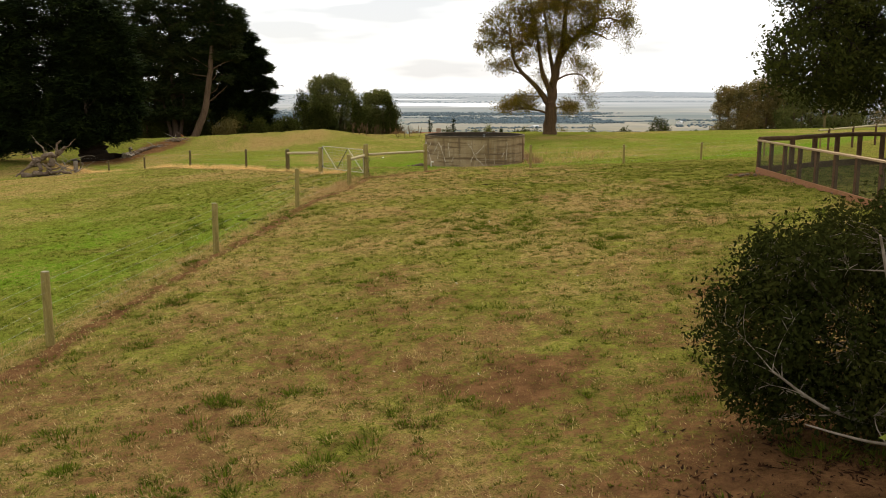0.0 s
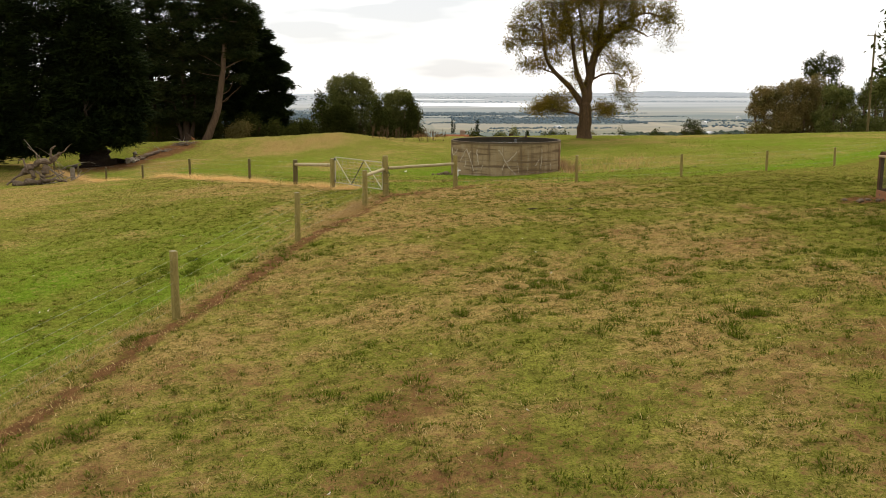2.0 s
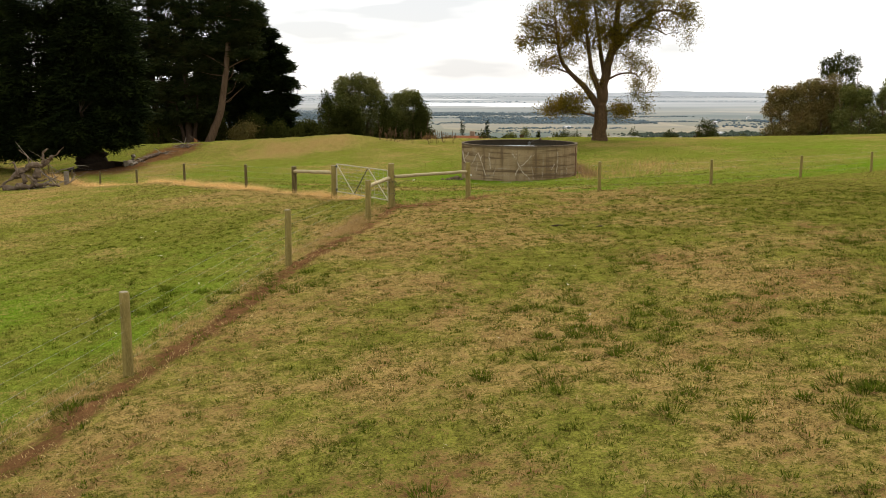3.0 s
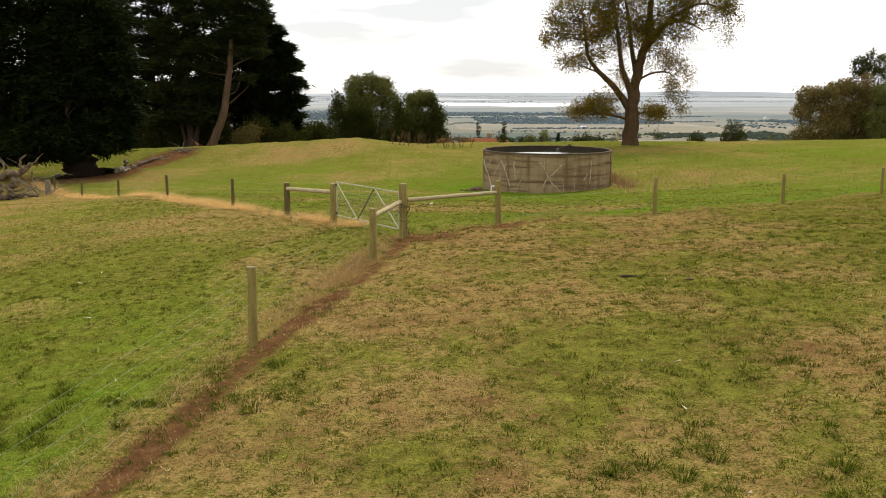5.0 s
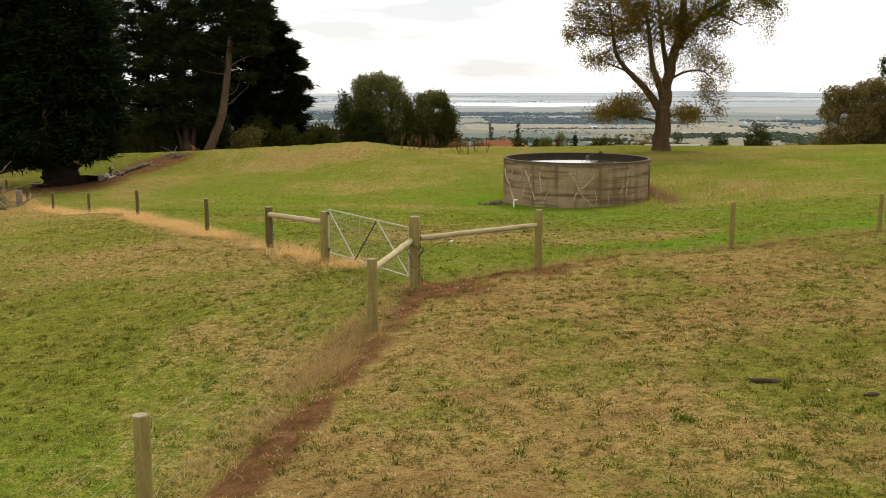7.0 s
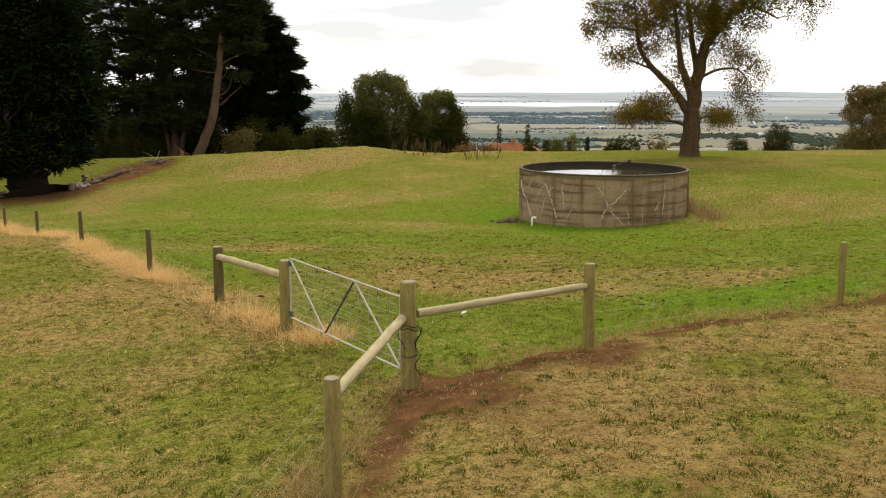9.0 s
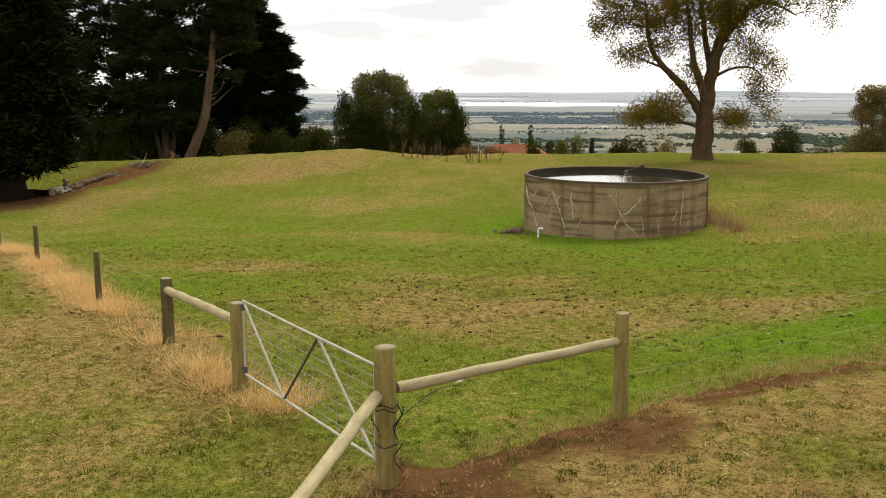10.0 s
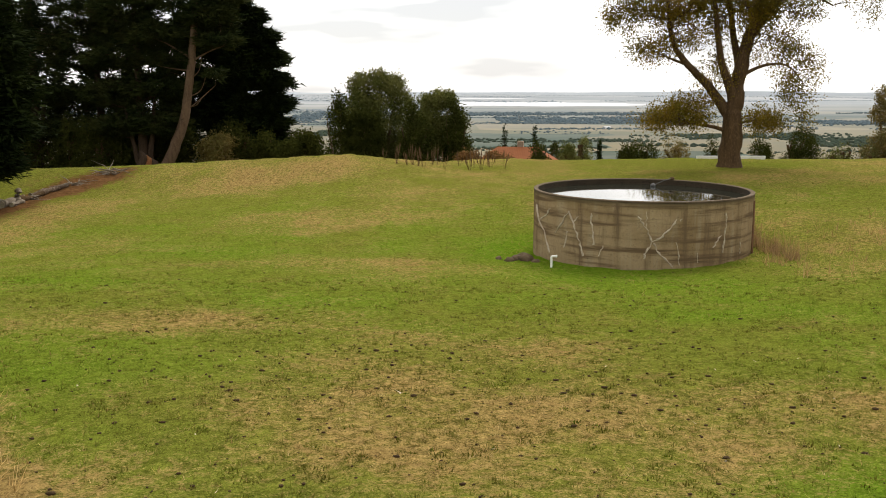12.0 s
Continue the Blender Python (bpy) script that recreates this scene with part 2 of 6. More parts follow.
def noise_at(nt, scale, detail=4, rough=0.6, coords=None, dist=0.0):
    n = nt.nodes.new("ShaderNodeTexNoise")
    n.inputs["Scale"].default_value, n.inputs["Detail"].default_value = scale, detail
    n.inputs["Roughness"].default_value, n.inputs["Distortion"].default_value = rough, dist
    if coords is None:
        coords = nt.nodes.new("ShaderNodeTexCoord").outputs["Object"]
    nt.links.new(coords, n.inputs["Vector"])
    return n.outputs["Fac"]


def stretched(nt, scale, source="Object"):
    tc = nt.nodes.new("ShaderNodeTexCoord")
    mp = nt.nodes.new("ShaderNodeMapping")
    mp.inputs["Scale"].default_value = scale
    nt.links.new(tc.outputs[source], mp.inputs[0])
    return mp.outputs[0]


def span(nt, value, lo, hi):
    m = nt.nodes.new("ShaderNodeMapRange")
    m.inputs["From Min"].default_value, m.inputs["From Max"].default_value = lo, hi
    nt.links.new(value, m.inputs["Value"])
    return m.outputs[0]


def arith(nt, op, a, b):
    m = nt.nodes.new("ShaderNodeMath")
    m.operation = op
    for k, v in ((0, a), (1, b)):
        if isinstance(v, (int, float)):
            m.inputs[k].default_value = v
        else:
            nt.links.new(v, m.inputs[k])
    return m.outputs[0]


def base_mat(name, rough=0.85, metal=0.0, spec=0.12):
    m = bpy.data.materials.new(name)
    m.use_nodes = True
    b = m.node_tree.nodes["Principled BSDF"]
    b.inputs["Roughness"].default_value, b.inputs["Metallic"].default_value = rough, metal
    b.inputs["Specular IOR Level"].default_value = spec
    return m, m.node_tree, b


def bump(nt, b, value, strength, dist=0.02):
    n = nt.nodes.new("ShaderNodeBump")
    n.inputs["Strength"].default_value, n.inputs["Distance"].default_value = strength, dist
    nt.links.new(value, n.inputs["Height"])
    nt.links.new(n.outputs[0], b.inputs["Normal"])


def mottled(name, c1, c2, c3, scale=6.0, fine=40.0, rough=0.85, metal=0.0, strength=0.4, stretch=None, spec=0.1):
    """Two-scale variation between three colours, with relief."""
    m, nt, b = base_mat(name, rough, metal, spec)
    co = stretched(nt, stretch) if stretch else None
    big, small = noise_at(nt, scale, 5, 0.6, co), noise_at(nt, fine, 4, 0.6, co)
    col = ramp_mix(nt, span(nt, big, 0.35, 0.65), c1, c2)
    col = ramp_mix(nt, span(nt, small, 0.5, 0.75), col, c3)
    nt.links.new(col, b.inputs["Base Color"])
    bump(nt, b, small, strength, 0.01)
    return m


def leaf_mat(name, c1, c2, c3, rough=0.8, spec=0.02, see=0.25):
    """Leaves that vary one by one, thin enough to let some light through."""
    m, nt, b = base_mat(name, rough, 0, spec)
    g = nt.nodes.new("ShaderNodeNewGeometry")
    big = noise_at(nt, 0.5, 3)
    col = ramp_mix(nt, g.outputs["Random Per Island"], c1, c2)
    col = ramp_mix(nt, span(nt, big, 0.42, 0.68), col, c3)
    nt.links.new(col, b.inputs["Base Color"])
    if see:
        tr = nt.nodes.new("ShaderNodeBsdfTranslucent")
        nt.links.new(col, tr.inputs["Color"])
        mx = nt.nodes.new("ShaderNodeMixShader")
        mx.inputs[0].default_value = see
        out = nt.nodes["Material Output"]
        nt.links.new(b.outputs[0], mx.inputs[1])
        nt.links.new(tr.outputs[0], mx.inputs[2])
        nt.links.new(mx.outputs[0], out.inputs["Surface"])
    return m


def thin(nt, b, col, share):
    """Lets part of the light through, as blades and leaves do."""
    tr = nt.nodes.new("ShaderNodeBsdfTranslucent")
    nt.links.new(col, tr.inputs["Color"])
    mx = nt.nodes.new("ShaderNodeMixShader")
    mx.inputs[0].default_value = share
    nt.links.new(b.outputs[0], mx.inputs[1])
    nt.links.new(tr.outputs[0], mx.inputs[2])
    nt.links.new(mx.outputs[0], nt.nodes["Material Output"].inputs["Surface"])


GREEN, GREEN2, LUSH = (0.168, 0.162, 0.027), (0.104, 0.106, 0.017), (0.090, 0.158, 0.009)
STRAW, STRAW2, THATCH = (0.320, 0.222, 0.078), (0.170, 0.108, 0.033), (0.044, 0.028, 0.009)
SOIL, SOIL2 = (0.072, 0.036, 0.015), (0.150, 0.076, 0.032)


def turf_colour(nt, blades=False):
    """Colour of turf by its wear masks: green, straw, soil and lush growth."""
    def attr(n):
        a = nt.nodes.new("ShaderNodeAttribute")
        a.attribute_name = n
        return a.outputs["Fac"]
    dry, soil, lush = attr("dry"), attr("soil"), attr("lush")
    pos = nt.nodes.new("ShaderNodeNewGeometry").outputs["Position"]
    mid, small = noise_at(nt, 2.6, 5, 0.7, pos), noise_at(nt, 9.0, 6, 0.75, pos)
    tiny, broad = noise_at(nt, 38.0, 4, 0.75, pos), noise_at(nt, 0.55, 4, 0.6, pos)
    green = ramp_mix(nt, span(nt, mid, 0.38, 0.62), GREEN, GREEN2)
    green = ramp_mix(nt, lush, green, LUSH)
    green = ramp_mix(nt, span(nt, tiny, 0.47, 0.34), green, (0.042, 0.050, 0.007))
    green = ramp_mix(nt, span(nt, tiny, 0.56, 0.70), green, (0.215, 0.225, 0.036))
    straw = ramp_mix(nt, span(nt, small, 0.38, 0.66), STRAW2, STRAW)
    straw = ramp_mix(nt, span(nt, tiny, 0.48, 0.34), straw, (0.075, 0.045, 0.016))
    straw = ramp_mix(nt, span(nt, tiny, 0.55, 0.68), straw, (0.40, 0.30, 0.115))
    earth = ramp_mix(nt, span(nt, mid, 0.3, 0.7), SOIL, SOIL2)
    earth = ramp_mix(nt, span(nt, tiny, 0.56, 0.75), earth, STRAW2)
    wobble = arith(nt, "ADD", arith(nt, "MULTIPLY", arith(nt, "SUBTRACT", mid, 0.5), 1.1), arith(nt, "MULTIPLY", arith(nt, "SUBTRACT", small, 0.5), 2.4))
    wobble = arith(nt, "ADD", wobble, arith(nt, "MULTIPLY", arith(nt, "SUBTRACT", tiny, 0.5), 1.8))
    wobble = arith(nt, "ADD", wobble, arith(nt, "MULTIPLY", arith(nt, "SUBTRACT", broad, 0.5), 1.2))
    dry_f = span(nt, arith(nt, "ADD", dry, wobble), 0.16, 0.84)
    soil_f = span(nt, arith(nt, "ADD", soil, arith(nt, "MULTIPLY", wobble, 0.7)), 0.32, 0.62)
    col = ramp_mix(nt, dry_f, green, straw)
    if blades:
        rnd = nt.nodes.new("ShaderNodeNewGeometry").outputs["Random Per Island"]
        col = ramp_mix(nt, span(nt, rnd, 0.80, 1.0), col, STRAW)
        col = ramp_mix(nt, span(nt, rnd, 0.22, 0.0), col, GREEN2)
        gain = nt.nodes.new("ShaderNodeVectorMath")
        gain.operation = "SCALE"
        gain.inputs["Scale"].default_value = 1.3
        nt.links.new(col, gain.inputs[0])
        col = gain.outputs[0]
    else:
        gaps = arith(nt, "MULTIPLY", span(nt, arith(nt, "ADD", small, arith(nt, "MULTIPLY", arith(nt, "SUBTRACT", tiny, 0.5), 0.6)), 0.50, 0.36), arith(nt, "SUBTRACT", 0.55, arith(nt, "MULTIPLY", lush, 0.4)))
        col = ramp_mix(nt, gaps, col, THATCH)
        col = ramp_mix(nt, soil_f, col, earth)
    lump = noise_at(nt, 6.5, 6, 0.72, pos, 0.6)
    tone = arith(nt, "ADD", 0.74, arith(nt, "MULTIPLY", span(nt, lump, 0.34, 0.66), 0.56))
    shade = nt.nodes.new("ShaderNodeVectorMath")
    shade.operation = "SCALE"
    nt.links.new(col, shade.inputs[0])
    nt.links.new(tone, shade.inputs["Scale"])
    return shade.outputs[0], mid, lump, tiny


M_GROUND, nt, b = base_mat("turf", 1.0, 0, 0.0)
col, mid, small, tiny = turf_colour(nt)
nt.links.new(col, b.inputs["Base Color"])
bump(nt, b, arith(nt, "ADD", arith(nt, "MULTIPLY", small, 1.0), arith(nt, "MULTIPLY", tiny, 0.5)), 0.9, 0.05)

M_BLADES, nt, b = base_mat("grass_blades", 0.9, 0, 0.03)
col, *_ = turf_colour(nt, True)
nt.links.new(col, b.inputs["Base Color"])
thin(nt, b, col, 0.4)

M_PLAIN, nt, b = base_mat("hazed_far_fields", 1.0, 0, 0.0)
co = stretched(nt, (0.0075, 0.0060, 0.0))
vor = nt.nodes.new("ShaderNodeTexVoronoi")
vor.distance, vor.inputs["Scale"].default_value = "CHEBYCHEV", 1.0
nt.links.new(co, vor.inputs["Vector"])
sep = nt.nodes.new("ShaderNodeSeparateColor")
nt.links.new(vor.outputs["Color"], sep.inputs[0])
fields = ramp_mix(nt, sep.outputs[0], (0.235, 0.198, 0.132), (0.135, 0.138, 0.088))
fields = ramp_mix(nt, span(nt, sep.outputs[1], 0.55, 1.0), fields, (0.30, 0.245, 0.16))
fields = ramp_mix(nt, span(nt, sep.outputs[2], 0.7, 0.72), fields, (0.075, 0.100, 0.080))
fields = ramp_mix(nt, span(nt, noise_at(nt, 0.02, 5, 0.7), 0.35, 0.8), fields, (0.14, 0.145, 0.12))
# distance along Y blends the fields into painted blue-grey haze
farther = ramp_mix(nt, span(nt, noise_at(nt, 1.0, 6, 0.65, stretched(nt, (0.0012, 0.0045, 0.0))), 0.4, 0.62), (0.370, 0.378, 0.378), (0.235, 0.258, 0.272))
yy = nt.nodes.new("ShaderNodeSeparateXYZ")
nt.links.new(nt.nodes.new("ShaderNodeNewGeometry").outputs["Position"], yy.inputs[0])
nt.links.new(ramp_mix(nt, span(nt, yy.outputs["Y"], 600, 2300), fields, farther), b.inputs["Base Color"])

M_POST = mottled("weathered_pine", (0.255, 0.200, 0.062), (0.155, 0.122, 0.036), (0.34, 0.268, 0.105), 3.0, 26.0, 0.9, strength=0.5, stretch=(6, 6, 0.8))
M_POST_END = mottled("cut_post_end", (0.30, 0.26, 0.17), (0.22, 0.19, 0.12), (0.12, 0.10, 0.06), 9.0, 45.0, 0.9)
M_POST_DARK = mottled("dark_old_post", (0.085, 0.066, 0.026), (0.135, 0.105, 0.042), (0.05, 0.038, 0.016), 3.0, 26.0, 0.92, stretch=(6, 6, 0.8))
M_RAIL = mottled("pale_pine_rail", (0.40, 0.335, 0.185), (0.28, 0.225, 0.115), (0.50, 0.43, 0.26), 3.0, 24.0, 0.85, strength=0.4, stretch=(1.2, 6, 6))
M_GALV = mottled("galvanised_pipe", (0.44, 0.405, 0.31), (0.34, 0.31, 0.23), (0.50, 0.47, 0.37), 5.0, 40.0, 0.7, 0.0, 0.1)
M_DARKPIPE = mottled("dull_steel", (0.10, 0.10, 0.095), (0.07, 0.07, 0.065), (0.14, 0.13, 0.12), 5.0, 40.0, 0.6, 0.4, 0.1)
M_WIRE = mottled("fence_wire", (0.33, 0.32, 0.29), (0.24, 0.23, 0.2), (0.4, 0.39, 0.36), 4.0, 30.0, 0.55, 0.4, 0.0)
M_BLACK = mottled("black_rubber", (0.015, 0.015, 0.014), (0.025, 0.024, 0.022), (0.04, 0.04, 0.036), 8.0, 40.0, 0.6)
M_PVC = mottled("white_pvc", (0.78, 0.77, 0.72), (0.7, 0.69, 0.64), (0.6, 0.58, 0.5), 8.0, 40.0, 0.45, strength=0.05)
M_BARK = mottled("rough_bark", (0.085, 0.052, 0.024), (0.050, 0.030, 0.015), (0.13, 0.085, 0.042), 2.0, 9.0, 0.95, strength=0.9, stretch=(3, 3, 0.7))
M_BARK_PINE = mottled("pine_bark", (0.120, 0.078, 0.046), (0.075, 0.048, 0.029), (0.17, 0.115, 0.072), 1.6, 8.0, 0.95, strength=0.9, stretch=(3, 3, 0.6))
M_BARK_MID = mottled("dull_brown_bark", (0.050, 0.033, 0.021), (0.034, 0.022, 0.014), (0.075, 0.050, 0.032), 1.8, 9.0, 0.95, strength=0.9, stretch=(3, 3, 0.7))
M_ROOT = mottled("weathered_root_wood", (0.16, 0.118, 0.080), (0.070, 0.046, 0.030), (0.26, 0.205, 0.15), 1.8, 9.0, 0.95, strength=1.0)
# bark colour halved to hold the shade under dense foliage
M_BARK_SHADED = mottled("shaded_bark", (0.016, 0.011, 0.007), (0.026, 0.018, 0.012), (0.036, 0.026, 0.017), 2.0, 9.0, 0.95, strength=0.9)
M_DEADWOOD = mottled("grey_dead_wood", (0.22, 0.185, 0.14), (0.13, 0.10, 0.07), (0.32, 0.28, 0.22), 1.5, 9.0, 0.95, strength=0.8)
M_ELM = leaf_mat("elm_leaves", (0.165, 0.120, 0.014), (0.075, 0.074, 0.010), (0.205, 0.128, 0.016), see=0.4)
M_CYPRESS = leaf_mat("cypress_sprays", (0.005, 0.009, 0.003), (0.013, 0.020, 0.005), (0.024, 0.033, 0.007), see=0.05)
M_PINE = leaf_mat("pine_needles", (0.013, 0.020, 0.006), (0.028, 0.038, 0.010), (0.038, 0.042, 0.012), see=0.1)
M_GUM = leaf_mat("gum_leaves", (0.055, 0.068, 0.014), (0.120, 0.130, 0.032), (0.170, 0.165, 0.048))
M_GUM_DARK = leaf_mat("dark_gum_leaves", (0.032, 0.038, 0.008), (0.056, 0.058, 0.012), (0.030, 0.036, 0.008), rough=0.9, spec=0.0)
M_GUM_BROWN = leaf_mat("olive_brown_leaves", (0.155, 0.118, 0.036), (0.110, 0.100, 0.028), (0.20, 0.138, 0.046))
M_SHRUB = leaf_mat("glossy_shrub_leaves", (0.013, 0.017, 0.004), (0.028, 0.032, 0.007), (0.044, 0.042, 0.009), rough=0.8, spec=0.0, see=0.12)
M_YELLOWGREEN = leaf_mat("young_leaves", (0.12, 0.15, 0.02), (0.17, 0.19, 0.03), (0.08, 0.12, 0.02))
M_DRYSHRUB = leaf_mat("dry_shrub_leaves", (0.16, 0.085, 0.03), (0.22, 0.12, 0.045), (0.12, 0.08, 0.03))


# ---- ground: one sheet to the horizon ----
def spread(inner_lo, inner_hi, step, out_lo, out_hi, growth=1.22):
    """Even steps inside, growing ones outside."""
    inner = list(np.arange(inner_lo, inner_hi + step / 2, step))
    lo, s = [inner_lo], step
    while lo[-1] > out_lo:
        s *= growth
        lo.append(max(lo[-1] - s, out_lo))
    hi, s = [inner[-1]], step
    while hi[-1] < out_hi:
        s *= growth
        hi.append(min(hi[-1] + s, out_hi))
    return np.array(lo[:0:-1] + inner + hi[1:])


gx = spread(-12, 14, 0.14, -2400, 2400, 1.08)
gy = spread(5, 56, 0.14, -60, 4870, 1.055)
GX, GY = np.meshgrid(gx, gy)
GZ = land(GX, GY)
verts = np.stack([GX.ravel(), GY.ravel(), GZ.ravel()], 1)
nxg = len(gx)
jj, ii = np.meshgrid(np.arange(len(gy) - 1), np.arange(nxg - 1), indexing="ij")
a = (jj * nxg + ii).ravel()
quads = np.stack([a, a + 1, a + 1 + nxg, a + nxg], 1)
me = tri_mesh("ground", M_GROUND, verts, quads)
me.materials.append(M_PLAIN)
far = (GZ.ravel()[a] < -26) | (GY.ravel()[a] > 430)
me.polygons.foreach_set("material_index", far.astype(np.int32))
me.shade_smooth()
for key, vals in zip(("dry", "soil", "lush"), ground_masks(GX.ravel(), GY.ravel())):
    at = me.attributes.new(key, "FLOAT", "POINT")
    at.data.foreach_set("value", vals.astype(np.float32))
tagged(new("ground", me), "worn green and straw-brown pasture sloping to a hazy plain", "ground", kind="structure")


# ---- grass ----
def blades(name, x, y, per, tall, wide, lean, material, seed, clump=0.0):
    """Tufts of single blades at the given spots, with the turf's wear masks on them."""
    r = np.random.RandomState(seed)
    n = len(x) * per
    tx, ty = np.repeat(x, per), np.repeat(y, per)
    h = tall * (0.45 + 0.8 * r.rand(n)) * np.repeat(0.6 + 0.8 * r.rand(len(x)), per)
    ang, out = r.rand(n) * 2 * np.pi, lean * (0.15 + r.rand(n))
    rad = clump * np.sqrt(r.rand(n)) * np.repeat(0.5 + 0.9 * r.rand(len(x)), per)
    bx, by = tx + np.cos(ang) * (0.3 * out * h + rad), ty + np.sin(ang) * (0.3 * out * h + rad)
    bz = land(tx, ty) - 0.012
    wa = ang + np.pi / 2 + r.randn(n) * 0.6
    hw = wide * (0.6 + 0.8 * r.rand(n)) / 2
    ex, ey = np.cos(ang) * out * h, np.sin(ang) * out * h
    p0 = np.stack([bx - np.cos(wa) * hw, by - np.sin(wa) * hw, bz], 1)
    p1 = np.stack([bx + np.cos(wa) * hw, by + np.sin(wa) * hw, bz], 1)
    p2 = np.stack([bx + ex, by + ey, bz + h / np.sqrt(1 + out * out)], 1)
    v = np.stack([p0, p1, p2], 1).reshape(-1, 3)
    me = tri_mesh(name, material, v, np.arange(3 * n).reshape(-1, 3))
    for key, vals in zip(("dry", "soil", "lush"), ground_masks(tx, ty)):
        at = me.attributes.new(key, "FLOAT", "POINT")
        at.data.foreach_set("value", np.repeat(vals, 3).astype(np.float32))
    return me


def scatter(n, x0, x1, y0, y1, seed, keep):
    r = np.random.RandomState(seed)
    x, y = x0 + (x1 - x0) * r.rand(n), y0 + (y1 - y0) * r.rand(n)
    ok = r.rand(n) < keep(x, y)
    return x[ok], y[ok]


def in_view(x, y):
    """Keep to the wedge of land that lies along the way."""
    return ((np.abs(x - 0.5) < 4.5 + 0.52 * np.maximum(y - 4, 0)) & (np.hypot(x - 6.71, y - 65.86) > 3.6)).astype(float)


def sward(x, y):
    dry, soil, lush = ground_masks(x, y)
    return in_view(x, y) * np.clip(1.15 - 1.1 * soil, 0.04, 1) * np.clip(1.1 - 0.012 * y, 0.3, 1) * np.clip(1.25 - dry, 0.25, 1)


x, y = scatter(80000, -13, 17, 5.5, 44, 1, sward)
tagged(new("short_grass", blades("short_grass", x, y, 7, 0.048, 0.008, 0.9, M_BLADES, 2)), "short grazed grass, green mixed with dry straw", "grass", kind="stuff")
x, y = scatter(60000, -22, 24, 38, 78, 3, sward)
tagged(new("field_grass", blades("field_grass", x, y, 6, 0.075, 0.014, 0.9, M_BLADES, 4)), "green field grass with dry patches", "grass", kind="stuff")


def two_tone(name, c1, c2, rough=0.9):
    m, nt, b = base_mat(name, rough, 0, 0.03)
    rnd = nt.nodes.new("ShaderNodeNewGeometry").outputs["Random Per Island"]
    col = ramp_mix(nt, rnd, c1, c2)
    nt.links.new(col, b.inputs["Base Color"])
    thin(nt, b, col, 0.4)
    return m


M_TUFT = two_tone("green_tuft", (0.031, 0.045, 0.004), (0.118, 0.145, 0.012))
M_TUFT_DULL = two_tone("olive_tuft", (0.036, 0.037, 0.005), (0.148, 0.135, 0.020))
M_STRAW = two_tone("dry_stems", (0.27, 0.165, 0.06), (0.50, 0.35, 0.15))
M_BLOND = two_tone("blond_dry_grass", (0.52, 0.31, 0.105), (0.80, 0.57, 0.25))
M_LITTER = two_tone("straw_litter", (0.22, 0.150, 0.050), (0.54, 0.41, 0.185))


def tuft_spots(x, y):
    dry, soil, lush = ground_masks(x, y)
    clump = smooth(0.50, 0.60, fbm(x, y, 0.45, 71))
    return in_view(x, y) * (0.40 + 0.30 * smooth(0, 6, x) + 0.28 * clump) * (1 - 0.5 * smooth(34, 40, y)) * (1 - 0.6 * soil) * np.where(y > 40, 0.25, 1.0) * (1 - 0.8 * lush)


def dull_spots(x, y):
    dry, soil, lush = ground_masks(x, y)
    return in_view(x, y) * (0.40 + 0.45 * smooth(0.42, 0.6, fbm(x, y, 0.6, 73))) * (1 - 0.7 * soil) * (1 - 0.6 * lush)


def litter_spots(x, y):
    dry, soil, lush = ground_masks(x, y)
    return in_view(x, y) * (np.hypot(x - 4.4, y - 7.0) > 1.7) * np.clip(dry * 1.3 - 0.15 + 0.4 * soil, 0.02, 1) * np.clip(1.15 - 0.016 * y, 0.25, 1)


x, y = scatter(36000, -10, 16, 5.5, 50, 5, tuft_spots)
tagged(new("grass_tufts", blades("grass_tufts", x, y, 30, 0.046, 0.014, 1.2, M_TUFT, 6, 0.062)), "scattered fresh green grass tufts on worn turf", "grass", kind="stuff")
x, y = scatter(1500, -5, 10, 5.5, 27, 25, lambda x, y: in_view(x, y) * smooth(0.5, 0.62, fbm(x, y, 0.5, 75)))
tagged(new("large_grass_tufts", blades("large_grass_tufts", x, y, 120, 0.070, 0.013, 1.2, M_TUFT, 26, 0.14)), "thick fresh green grass clumps on worn turf", "grass", kind="stuff")
x, y = scatter(25000, -13, 17, 5.5, 60, 15, dull_spots)
tagged(new("olive_tufts", blades("olive_tufts", x, y, 30, 0.042, 0.013, 1.3, M_TUFT_DULL, 16, 0.085)), "dull olive clumps of grazed grass", "grass", kind="stuff")
x, y = scatter(62000, -12, 15, 5.5, 50, 17, litter_spots)
tagged(new("straw_litter", blades("straw_litter", x, y, 7, 0.046, 0.012, 1.5, M_LITTER, 18, 0.055)), "dry straw litter lying on the worn turf", "straw", kind="stuff")


def along(pts, n, seed, width, t0=0.0, offset=0.0):
    r = np.random.RandomState(seed)
    pts = np.array(pts)
    seg = np.hypot(*np.diff(pts, axis=0).T)
    cum = np.concatenate([[0], np.cumsum(seg)])
    s = t0 + (cum[-1] - t0) * r.rand(n)
    px, py = np.interp(s, cum, pts[:, 0]), np.interp(s, cum, pts[:, 1])
    k = np.clip(np.searchsorted(cum, s) - 1, 0, len(seg) - 1)
    d = np.diff(pts, axis=0)[k] / seg[k][:, None]
    o = offset + width * r.randn(n)
    return px - d[:, 1] * o, py + d[:, 0] * o


